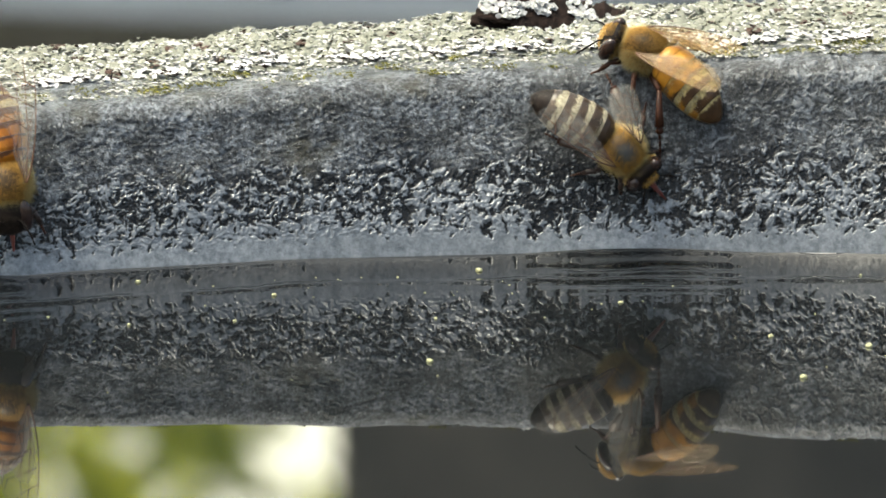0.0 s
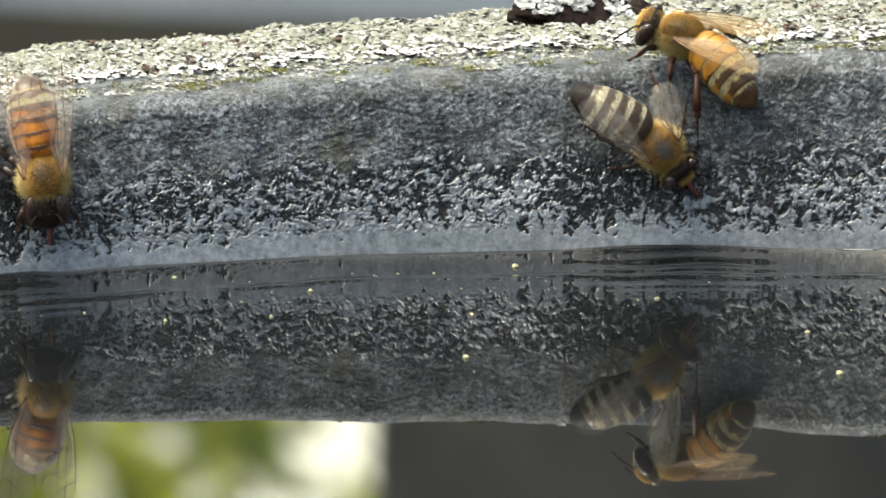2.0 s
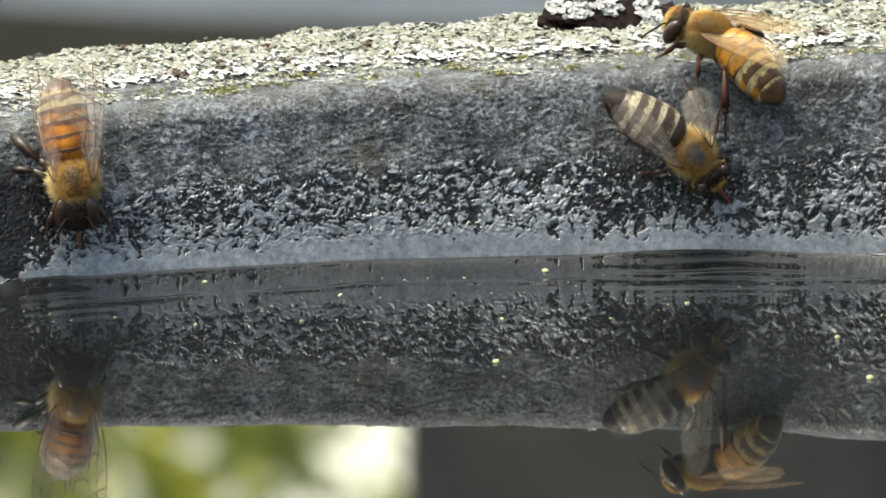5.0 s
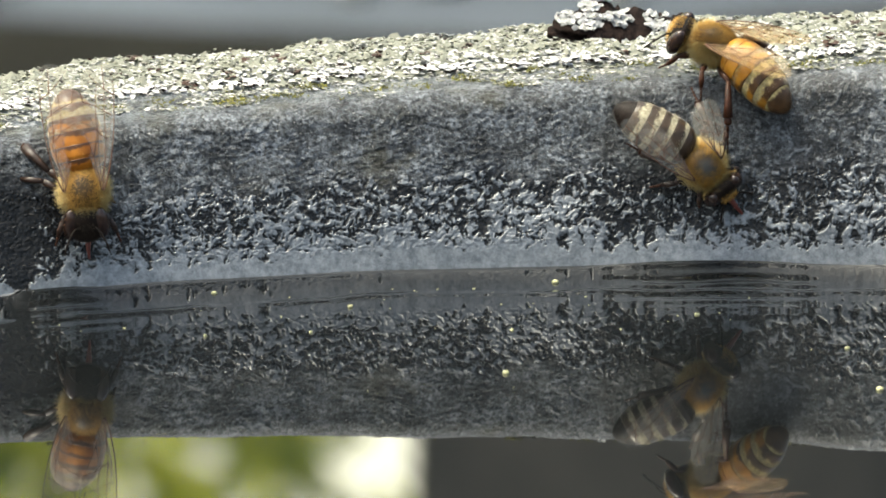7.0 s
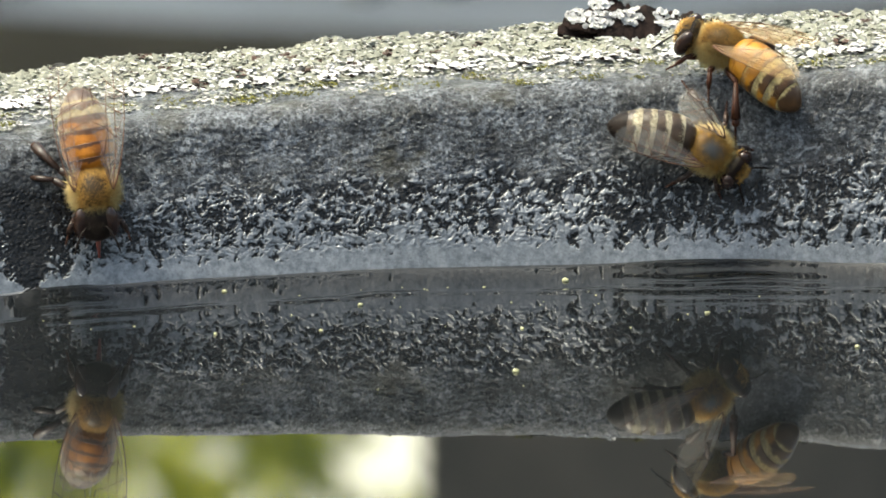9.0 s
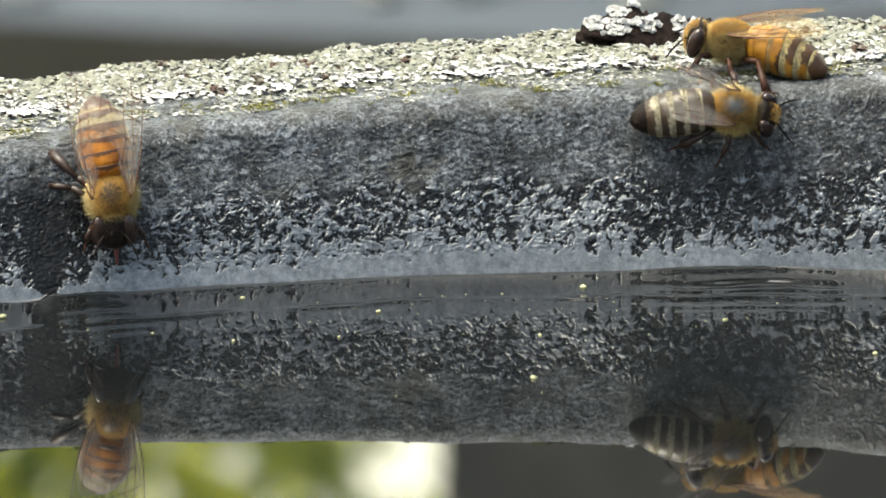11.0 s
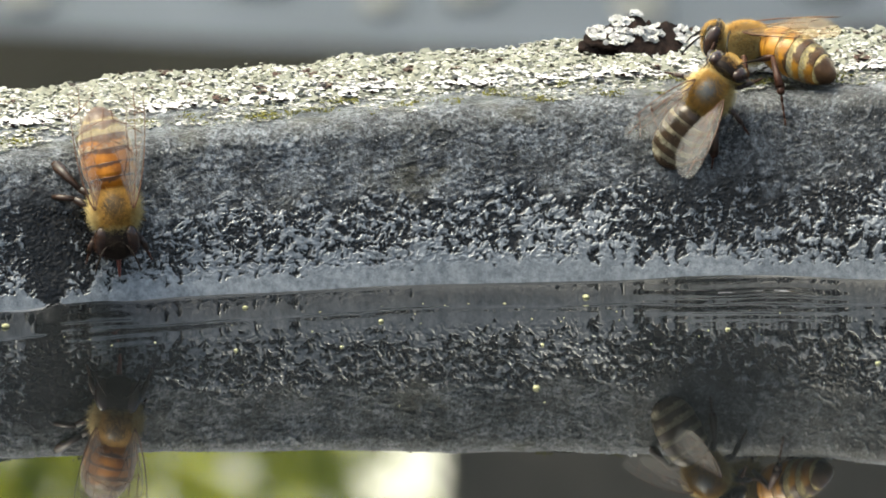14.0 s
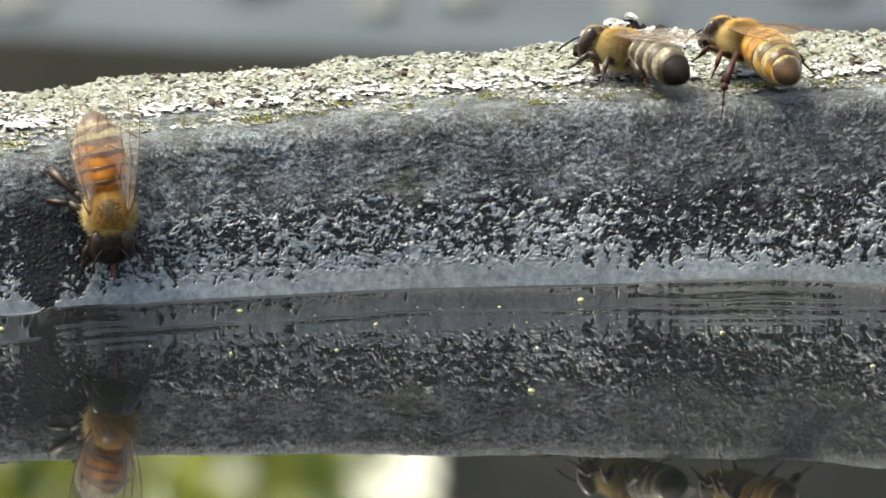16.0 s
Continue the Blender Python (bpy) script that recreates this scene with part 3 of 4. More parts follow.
def build_shed():
    shed = new("shed")
    shed.matrix_basis = pose(-0.073, 4.3, 0)
    tagged(shed, "dark stained timber shed with upright boards", "shed")
    rng = random.Random(2)
    for i in range(18):
        g = Geo().box((0.075 + 0.15 * i, rng.uniform(-0.003, 0.003), 1.25), (0.146, 0.022, 2.5))
        part("board", g, TIMBER, shed, smooth=False, unit=1.0)
    part("wall", Geo().box((1.35, 1.02, 1.24), (2.66, 2.0, 2.46)), TIMBER, shed, smooth=False, unit=1.0)
    part("roof", Geo().add([(-0.0, -0.25, 2.5), (2.9, -0.25, 2.5), (2.9, 2.3, 2.9), (0.0, 2.3, 2.9), (-0.0, -0.25, 2.56), (2.9, -0.25, 2.56), (2.9, 2.3, 2.96), (0.0, 2.3, 2.96)],
         [(0, 3, 2, 1), (4, 5, 6, 7), (0, 1, 5, 4), (2, 3, 7, 6), (1, 2, 6, 5), (0, 4, 7, 3)]), TIMBER, shed, smooth=False, unit=1.0)


def build_tree(x, y, height, spread, seed, leaves, clipped=99.0):
    rng = random.Random(seed)
    tree = new("tree")
    tree.matrix_basis = pose(x, y, 0)
    tagged(tree, "leafy green garden tree in sunlight", "tree", "garden trees")
    wood = Geo()
    wood.tube([(0, 0, 0), (0.05, 0.02, height * 0.3), (-0.03, 0.05, height * 0.6), (0, 0, height * 0.95)], [0.16, 0.12, 0.08, 0.02], 10)
    tips = []
    for k in range(16):
        z = height * rng.uniform(0.12, 0.85)
        a = rng.uniform(0, 6.28)
        L = spread * rng.uniform(0.5, 1.0)
        mid = Vector((0.5 * L * math.cos(a), 0.5 * L * math.sin(a), z + 0.2 * L))
        end = Vector((L * math.cos(a), L * math.sin(a), z + 0.3 * L))
        wood.tube([(0, 0, z), mid, end], [0.05, 0.03, 0.01], 6)
        tips += [mid, end, (mid + end) / 2]
    part("trunk", wood, TREE_BARK, tree, unit=1.0)
    crown = Geo()
    for k in range(leaves):
        c = rng.choice(tips) + Vector((rng.gauss(0, 1), rng.gauss(0, 1), rng.gauss(0, 1))) * spread * 0.16
        if c.x + x > clipped + rng.uniform(-0.05, 0.02) + (0.1 if rng.random() < 0.14 else 0):
            continue                        # the side that is kept clear of the shed
        s = rng.uniform(0.025, 0.05)
        q = Euler((rng.uniform(0, 6.28), rng.uniform(0, 6.28), rng.uniform(0, 6.28))).to_matrix()
        crown.add([q @ Vector(p) * s + c for p in ((-1, 0, 0), (0, -0.55, 0.12), (1, 0, 0), (0, 0.55, 0.12))], [(0, 1, 2), (0, 2, 3)])
    tagged(part("crown", crown, LEAF, tree, unit=1.0, smooth=False), kind="stuff")


# ---- bees ----
def fur_on(geo, rng, c, r, count, length, lean, keep=lambda p, n: True, width=0.028, slot=0):
    """Hairs over an ellipsoid, leaning along a direction."""
    c, lean = Vector(c), Vector(lean)
    made = 0
    while made < count:
        n = Vector((rng.gauss(0, 1), rng.gauss(0, 1), rng.gauss(0, 1))).normalized()
        p = Vector((n.x * r[0], n.y * r[1], n.z * r[2]))
        nn = Vector((n.x / r[0], n.y / r[1], n.z / r[2])).normalized()
        made += 1
        if not keep(p, nn):
            continue
        d = (nn + lean * rng.uniform(0.5, 1.2) + 0.3 * Vector((rng.gauss(0, 1), rng.gauss(0, 1), rng.gauss(0, 1)))).normalized()
        geo.strand(c + p * 0.98, c + p + d * length * (1 - 0.5 * max(0, nn.z) ** 2) * rng.uniform(0.5, 1.15), width, slot)


def smooth_loop(pts, per=5):
    out = []
    n = len(pts)
    for i in range(n):
        p0, p1, p2, p3 = (Vector(pts[(i + k) % n]) for k in (-1, 0, 1, 2))
        for q in range(per):
            t = q / per
            out.append(0.5 * (2 * p1 + (p2 - p0) * t + (2 * p0 - 5 * p1 + 4 * p2 - p3) * t * t + (3 * p1 - p0 - 3 * p2 + p3) * t ** 3))
    return out


FORE = [(0, 0.1), (1.2, 0.5), (3.5, 0.72), (6.2, 0.62), (8.2, 0.25), (9.0, -0.5), (8.6, -1.5), (7.2, -2.3), (5.2, -2.35), (3.0, -1.5), (1.2, -0.6)]
HIND = [(0, 0.0), (1.5, 0.25), (3.5, 0.3), (5.4, -0.1), (6.2, -0.8), (5.6, -1.6), (4.0, -2.0), (2.2, -1.6), (0.8, -0.7)]
FORE_VEINS = [[(0, 0.1), (1.2, 0.45), (3.5, 0.66), (6.0, 0.56), (7.6, 0.35)], [(0, 0.05), (1.5, 0.1), (3.6, 0.1), (5.0, 0.5)], [(0, 0), (1.5, -0.45), (3.2, -1.2), (4.6, -1.9)],
              [(3.6, 0.1), (4.2, -0.6), (5.8, -0.9), (7.4, -0.9)], [(4.2, -0.6), (4.0, -1.6)], [(5.8, -0.9), (6.0, -1.9)], [(5.2, 0.45), (5.8, -0.9)], [(6.6, 0.5), (7.0, -0.3), (7.4, -0.9), (7.9, -1.6)], [(2.3, -0.75), (4.0, -0.6)], [(0, 0.0), (1.0, -0.45), (2.6, -1.25)], [(4.6, -1.9), (4.2, -0.6)], [(7.0, -0.3), (8.6, -0.6)], [(6.0, -1.9), (6.9, -2.2)], [(3.6, 0.1), (5.2, -0.15), (7.0, -0.3)]]
HIND_VEINS = [[(0, 0), (1.8, 0.1), (3.8, 0.2)], [(0, 0), (1.8, -0.4), (3.4, -0.7), (4.8, -1.0)], [(1.8, -0.4), (2.6, -1.3)], [(0, 0), (1.2, -0.7), (2.4, -1.4)], [(3.4, -0.7), (3.8, 0.2)], [(3.4, -0.7), (4.6, -1.6)]]


def build_wing(name, outline, veins, side, mat, bee, span=1.0):
    """A thin membrane with raised veins; side -1: right, 1: left."""
    w = Geo()
    loop = [Vector((p.x, -side * p.y)) for p in smooth_loop([Vector((*p, 0)) for p in outline])]
    w_size = 0.92 * span
    loop = [Vector((p.x * w_size, p.y * w_size * 0.88)) for p in loop]
    lift = lambda p: 0.10 * math.sin(p[0] * 0.5) + 0.05 * p[1] * p[1]
    n = len(loop)
    cx = Vector((sum(p.x for p in loop) / n, sum(p.y for p in loop) / n))
    top, low = [], []
    for f in (1.0, 0.66, 0.33):
        for p in loop:
            q = cx + (p - cx) * f
            top.append((q.x, q.y, lift(q) + 0.015))
            low.append((q.x, q.y, lift(q) - 0.015))
    top.append((cx.x, cx.y, lift(cx) + 0.015))
    faces = []
    for r in range(2):
        for i in range(n):
            k = (i + 1) % n
            faces.append((r * n + i, r * n + k, (r + 1) * n + k, (r + 1) * n + i))
    faces += [(2 * n + i, 2 * n + (i + 1) % n, 3 * n) for i in range(n)]
    w.add(top, faces if side < 0 else [tuple(reversed(f)) for f in faces])
    ob = part(name, w, mat, bee)
    v = Geo()
    for k, line in enumerate(veins):
        pts = [Vector((p[0], -side * p[1] * 0.88, 0)) * w_size for p in line]
        bent = []
        for i in range(len(pts) - 1):
            p0, p1, p2, p3 = pts[max(0, i - 1)], pts[i], pts[i + 1], pts[min(len(pts) - 1, i + 2)]
            for q in range(5):
                t = q / 5
                bent.append(0.5 * (2 * p1 + (p2 - p0) * t + (2 * p0 - 5 * p1 + 4 * p2 - p3) * t * t + (3 * p1 - p0 - 3 * p2 + p3) * t ** 3))
        bent.append(pts[-1].copy())
        for p in bent:
            p.z = lift(p) + 0.01
        w0 = 0.075 if k == 0 else 0.046
        v.tube(bent, [w0 - (w0 - 0.012) * i / len(bent) for i in range(len(bent))], 5)
    part("vein", v, VEIN, ob)
    return ob


LEGS = {  # left side: hip, knee, ankle, foot
    "fore_leg": [(1.3, 0.8, 1.2), (2.3, 1.9, 1.7), (3.0, 2.3, 0.7), (3.7, 2.6, 0.06)],
    "middle_leg": [(0.0, 1.0, 1.1), (-0.1, 2.8, 1.9), (-0.5, 3.7, 0.8), (-0.9, 4.6, 0.06)],
    "hind_leg": [(-1.0, 0.9, 1.2), (-2.3, 2.5, 2.3), (-3.9, 3.2, 1.1), (-5.2, 3.7, 0.06)],
}


def build_bee(label, seed, amber, wings, fur_mat, droop=0.0, tongue=True, hang=False, stout=2.3, long=7.5, thick=1.0, braced=False):
    """A honey bee: nose along x, back along z, feet at z = 0. amber: how many front rings of the abdomen are orange."""
    rng = random.Random(seed)
    bee = new("honey_bee")
    tagged(bee, label, "bee", "honey bees")
    thorax = part("thorax", Geo().ellipsoid((0, 0, 2.6), (1.95, 1.62, 1.62), 28, 18), THORAX_BROWN if amber else THORAX, bee)
    f = Geo()
    bald = lambda p, n: not (n.z > 0.4 and rng.random() < (0.97 if not amber else 0.6 if hang else 0.96) - 0.85 * ((p.x - 0.15) ** 2 + p.y ** 2))
    fur_on(f, rng, (0, 0, 2.6), (1.93, 1.6, 1.6), 15000, 0.6, (-0.45, 0, 0.05), bald, 0.016)
    fur_on(f, rng, (0, 0, 2.5), (1.93, 1.65, 1.6), 8000, 0.95, (0.0, 0, 0.15), lambda p, n: abs(n.y) > 0.7 or abs(n.x) > 0.72 or n.z < -0.1, 0.014, 1)
    part("fur", f, [fur_mat, FUR_PALE_GOLD], thorax, "dense golden fur")
    # head
    head = part("head", Geo().ellipsoid((2.5, 0, 1.95), (0.85, 1.75, 1.5), 24, 14, turn=Matrix.Rotation(-0.25, 3, "Y")), BLACK, bee)
    f = Geo()
    fur_on(f, rng, (2.5, 0, 1.95), (0.85, 1.72, 1.48), 3600, 0.3, (0.15, 0, 0.1), lambda p, n: (abs(p.y) < 0.65 and p.x > 0.25 and p.z < 0.7) or p.z < -0.7 or p.x < -0.25, 0.013)
    if not braced:
        # a fuller face, crown and cheeks, which frame the eyes
        fur_on(f, rng, (2.5, 0, 1.95), (0.95, 1.66, 1.46), 6500 if amber else 3200, 0.36, (0.25, 0, 0.1), lambda p, n: (abs(p.y) < 0.72 and n.x > (-0.1 if amber else 0.3)) or n.x < -0.55, 0.013, 1)
    part("fur", f, FUR_DARK if braced else [FUR_PALE_GOLD, FUR_GOLD], head)
    for s in (-1, 1):
        part("eye", Geo().ellipsoid((2.56, s * 1.18, 2.06), (0.68, 0.68, 1.36), 18, 12, turn=Matrix.Rotation(s * 0.3, 3, "Z") @ Matrix.Rotation(-0.25, 3, "Y")), BLACK_EYE, head, "glossy dark compound eye")
        part("antenna", Geo().tube([(3.0, s * 0.3, 1.9), (3.5, s * 0.8, 2.3), (3.8, s * 1.1, 2.1), (4.5, s * 1.6, 1.4), (4.9, s * 1.8, 0.8)], [0.08, 0.06, 0.08, 0.085, 0.06], 7), BLACK, head)
    sip = None
    if tongue:
        sip = part("proboscis", Geo().tube([(0, 0, 0), (0.5, 0, -0.25), (1.3, 0, -0.5), (2.2, 0, -0.8)], [0.34, 0.26, 0.18, 0.08], 8), TONGUE, head, "dark red tongue", at=pose(2.7 * MM, 0, 0.8 * MM))
    if braced:
        # the face is turned up while it sips
        tilt = Matrix.Translation((2.1 * MM, 0, 2.3 * MM)) @ Matrix.Rotation(radians(-38), 4, "Y") @ Matrix.Translation((-2.1 * MM, 0, -2.3 * MM))
        head.matrix_basis = tilt
        sip.matrix_basis = tilt.inverted() @ sip.matrix_basis
    else:
        head.matrix_basis = Matrix.Translation((0.2 * MM, 0, 0.32 * MM)) @ Matrix.Diagonal((1.06, 1.06, 1.06, 1))
    # abdomen: it hinges at the waist; each ring has its plain, amber and felted parts
    girth = lambda s: float(np.interp(s, [0, 0.04, 0.1, 0.2, 0.34, 0.5, 0.64, 0.77, 0.88, 0.95, 0.985, 1.0], [0.35, 0.66, 0.84, 0.96, 1.0, 0.98, 0.91, 0.77, 0.56, 0.36, 0.20, 0.03]))
    spot = lambda s, a, swell=1.0: Vector((-long * s + 0.25 * math.sin(a) * (1 - s), stout * girth(s) * swell * math.cos(a), 0.1 - (0.95 + droop) * s * s + 0.92 * stout * girth(s) * swell * math.sin(a)))
    step = lambda v: min(1, max(0, v)) ** 2 * (3 - 2 * min(1, max(0, v)))
    cuts = [0.0, 0.15, 0.31, 0.47, 0.63, 0.79, 1.0]
    skin = SHELL_DARK if not amber else SHELL_RED if braced else SHELL_ORANGE
    n, steps = 60, 20
    abdomen = None
    for k in range(6):
        s0, s1 = cuts[k], min(1.0, cuts[k + 1] + 0.012)
        g, ambers, felts = Geo(), [], []
        rings = []
        for i in range(steps + 2):
            q = min(1, i / steps)
            s = s0 + (s1 - s0) * q
            swell = (0.975 + 0.03 * min(1, q * 1.6)) if i <= steps else 0.965
            rings.append([spot(s, 2 * math.pi * j / n, swell) for j in range(n)])
            for j in range(n):
                a = 2 * math.pi * j / n
                back = math.sin(a)
                w = 0.22 * noise.noise(Vector((1.7 * math.cos(a), 1.7 * back, k * 5.1 + seed))) - 0.07 * math.cos(2 * a) ** 2 * max(0, back) + 0.13 * noise.noise(Vector((6 * math.cos(a), 6 * back, k * 3.7 + 4 * q))) + 0.06 * noise.noise(Vector((15 * math.cos(a), 15 * back, k * 2.3 + 7 * q)))
                if k < amber:
                    # orange with a dark hind edge that is broader along the flanks
                    front = ((1.15, 1.1, 0.86, 0.62) if hang else (0.80, 0.82, 0.76, 0.62))[k] - 0.10 * math.cos(2 * a) ** 2 + w
                    ambers.append(1 - step((q - front) / 0.10))
                    felts.append(0.8 * (1 - step((q - 0.10 - w) / 0.08)) if k == amber - 1 else 0.0)
                else:
                    ambers.append((0.8 if amber else 0.35) * step(((0.42 if hang else -0.05) - back + 2 * w) / 0.35) if k < 5 else 0.0)
                    wide = (0.44 if amber else (0.0, 0.28, 0.36, 0.42, 0.46)[k]) if k < 5 else 0.16
                    felts.append((1 - step((q - wide - w) / 0.12)) * (0.92 + w) if wide else 0.0)
        g.loft(rings)
        g.f = [tuple(reversed(q)) for q in g.f]
        ob = part("abdomen" if k == 0 else "tergite", g, BLACK if k == 5 and not braced and not amber else skin, bee if k == 0 else abdomen)
        for word, values in (("amber", ambers), ("felt", felts)):
            ob.data.attributes.new(word, "FLOAT", "POINT").data.foreach_set("value", np.array(values, dtype=np.float32))
        abdomen = abdomen or ob
        f = Geo()
        band = 1 <= k < 5 and k >= amber - 1
        for q in range(900 if band else 260):
            s = s0 + (s1 - s0) * (rng.uniform(0.0, 0.36) if band and q < 700 else rng.uniform(0, 1))
            a = rng.uniform(0, 2 * math.pi)
            root = spot(s, a, 0.99)
            d = (Vector((0, math.cos(a), math.sin(a))) * 0.2 + Vector((-1, 0, 0)) + 0.18 * Vector((rng.gauss(0, 1), rng.gauss(0, 1), rng.gauss(0, 1)))).normalized()
            f.strand(root, root + d * rng.uniform(0.12, 0.3), 0.014 if band and q < 700 else 0.009)
        part("fur", f, FUR_GOLD if k < amber - 1 else FUR_PALE if 1 <= k < 5 else FUR_DARK, ob)
    abdomen.matrix_basis = waist(0, 0)
    # legs
    legs = LEG if hang else LEG_DARK
    for name, pts in LEGS.items():
        for s in (-1, 1):
            p = [Vector((a, s * b, c)) for a, b, c in pts]
            if hang and name == "hind_leg" and s > 0:
                p[1:] = [Vector((-2.6, 3.4, 2.4)), Vector((-3.7, 5.7, 0.5)), Vector((-4.6, 6.8, -2.6))]
            if braced and s < 0 and name != "fore_leg":
                # the side on which it props itself far out on the wall
                far = ((-1.9, 2.7, 2.2), (-4.2, 4.5, 1.3), (-5.0, 5.7, 0.7)) if name == "hind_leg" else ((-1.2, 3.2, 1.9), (-1.7, 5.0, 1.2), (-2.1, 6.8, 0.3))
                p[1:] = [Vector((a, s * b, c)) for a, b, c in far]
            if braced and s > 0 and name != "fore_leg":
                # the other side keeps its legs tucked beneath it
                p[1:] = [p[0] + Vector(q) for q in (((-0.9, 0.7, 0.3), (-1.7, 0.9, -0.6), (-2.4, 1.0, -1.1)) if name == "hind_leg" else ((0.2, 0.8, 0.3), (0.4, 1.1, -0.5), (0.5, 1.3, -1.0)))]
            hind = name == "hind_leg"
            leg = part(name, Geo().tube([p[0], p[0].lerp(p[1], 0.5), p[1]], [0.24 * thick, 0.34 * thick, 0.24 * thick], 8), legs, bee)
            part("tibia", Geo().tube([p[1], p[1].lerp(p[2], 0.6), p[2]], [0.2 * thick, (0.34 if hind else 0.26) * thick, (0.46 if hind else 0.17) * thick], 8), legs, leg)
            g = Geo()
            q = p[2]
            for i in range(5):
                e = p[2].lerp(p[3], (i + 1) / 5)
                w = (0.38 if hind and i == 0 else 0.15) * (1 - 0.08 * i)
                g.tube([q, q.lerp(e, 0.7), e], [w * 0.7, w, w * 0.6], 6)
                q = e
            part("tarsus", g, LEG, leg)
    # wings
    made = {}
    for s, word in ((-1, "right"), (1, "left")):
        made[word, "hind"] = build_wing("hindwing", HIND, HIND_VEINS, s, wings, bee, 1.25 if braced else 1.04)
        made[word, "fore"] = build_wing("forewing", FORE, FORE_VEINS, s, wings, bee, 1.25 if braced else 1.04)
    made["tongue"], made["abdomen"] = sip, abdomen
    return bee, made


def waist(yaw, pitch):
    """The abdomen's hinge: degrees to the side and, negative, downwards."""
    return pose(-1.5 * MM, 0, 2.45 * MM, 0, pitch, yaw)


def wing_pose(side, kind, spread, lift, roll=0):
    """side: 1 left, -1 right. Degrees out from straight back, up from the back, and turned about its length."""
    x, z = (0.35, 3.75) if kind == "fore" else (-0.35, 3.55)
    return pose(x * MM, side * 1.45 * MM, z * MM, -side * roll, -lift, 180 - side * spread)


def key_wings(wings, rows):
    """rows: seconds, then spread, lift and roll of the left and of the right pair."""
    for word, side, k in (("left", 1, 0), ("right", -1, 1)):
        walk(wings[word, "fore"], [(r[0], wing_pose(side, "fore", *r[1 + k])) for r in rows])
        walk(wings[word, "hind"], [(r[0], wing_pose(side, "hind", r[1 + k][0] * 0.85 + 4, r[1 + k][1] * 0.8 - 1, r[1 + k][2])) for r in rows])


def set_wings(wings, left, right):
    for word, side, (spread, lift, roll) in (("left", 1, left), ("right", -1, right)):
        wings[word, "fore"].matrix_basis = wing_pose(side, "fore", spread, lift, roll)
        wings[word, "hind"].matrix_basis = wing_pose(side, "hind", spread * 0.85 + 4, lift * 0.8 - 1, roll)


def stand(x, y, z, ahead, up):
    """A pose in the basin's millimetres: nose along ahead, back towards up."""
    f = Vector(ahead).normalized()
    left = Vector(up).cross(f).normalized()
    u = f.cross(left)
    m = Matrix((f, left, u)).transposed().to_4x4()
    m.translation = Vector((x * MM, y * MM, WATER + z * MM))
    return m


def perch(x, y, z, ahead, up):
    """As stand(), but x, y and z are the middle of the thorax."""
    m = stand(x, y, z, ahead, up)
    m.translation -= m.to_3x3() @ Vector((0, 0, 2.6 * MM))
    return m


def build_bark():
    """A loose, crumpled piece of black bark with pale lichen on it, lying on the rim."""
    rng = random.Random(14)
    piece = new("bark_piece")
    piece.matrix_basis = pose(-8.8 * MM, 21.0 * MM, WATER + 14.9 * MM, 24, 5, -3)
    tagged(piece, "crumpled black bark piece with white lichen lying on the rim", "bark piece")
    body, pale = Geo(), Geo()
    n, m = 60, 16
    for layer in range(3):
        rings = []
        for i in range(n + 1):
            q = i / n
            x0, x1 = ((-6.6, 10.2), (-9.2, 8.4), (-8.8, 6.2))[layer]
            x = x0 + (x1 - x0) * q
            w = (5.0 - 0.9 * layer) * (math.sin(math.pi * min(1, 0.02 + 0.95 * q)) ** 0.7)
            h = (0.82 - 0.1 * layer) * (math.sin(math.pi * min(1, 0.02 + 0.95 * q)) ** 0.6)
            base = 0.6 + 0.68 * layer + 0.8 * math.exp(-((x + 5.0) / 4) ** 2) * (0.6 + layer * 0.55) - 0.035 * (x + 8) * layer
            ring = []
            for k in range(m):
                a = 2 * math.pi * k / m
                d = 1 + 0.55 * noise.noise(Vector((x * 0.8, 2 * math.cos(a), 2 * math.sin(a) + 9 * layer)))
                d += 0.35 * noise.noise(Vector((x * 2.3, 4 * math.cos(a), 4 * math.sin(a) + 5 * layer)))
                ring.append((x, w * d * math.cos(a), base + h * d * math.sin(a)))
            rings.append(ring)
        body.loft(rings)
        for k in range(1500 if layer == 2 else 50):
            i = rng.randrange(2, n - 3)
            a = rng.uniform(0.45, 2.5) if layer == 2 else rng.uniform(2.4, 3.6)
            p = Vector(rings[i][int(a % (2 * math.pi) / (2 * math.pi) * m) % m])
            if noise.noise(p * 0.6 + Vector((3, 0, 0))) < -0.03 + 0.02 * p.x + (0.3 if layer < 2 else 0):
                continue
            flake(pale, p + Vector((0, -0.15, 0.28)), rng.uniform(0.16, 0.46), rng.gauss(0.35, 0.4), rng.gauss(0, 0.9), rng.uniform(-0.05, 0.16), rng, 7, 1, 0 if rng.random() < 0.7 else 2)
    part("bark", body, BARK, piece)
    tagged(part("lichen", pale, [LICHEN_WHITE, LICHEN_UNDER, LICHEN], piece, "white lichen scales"), kind="stuff")


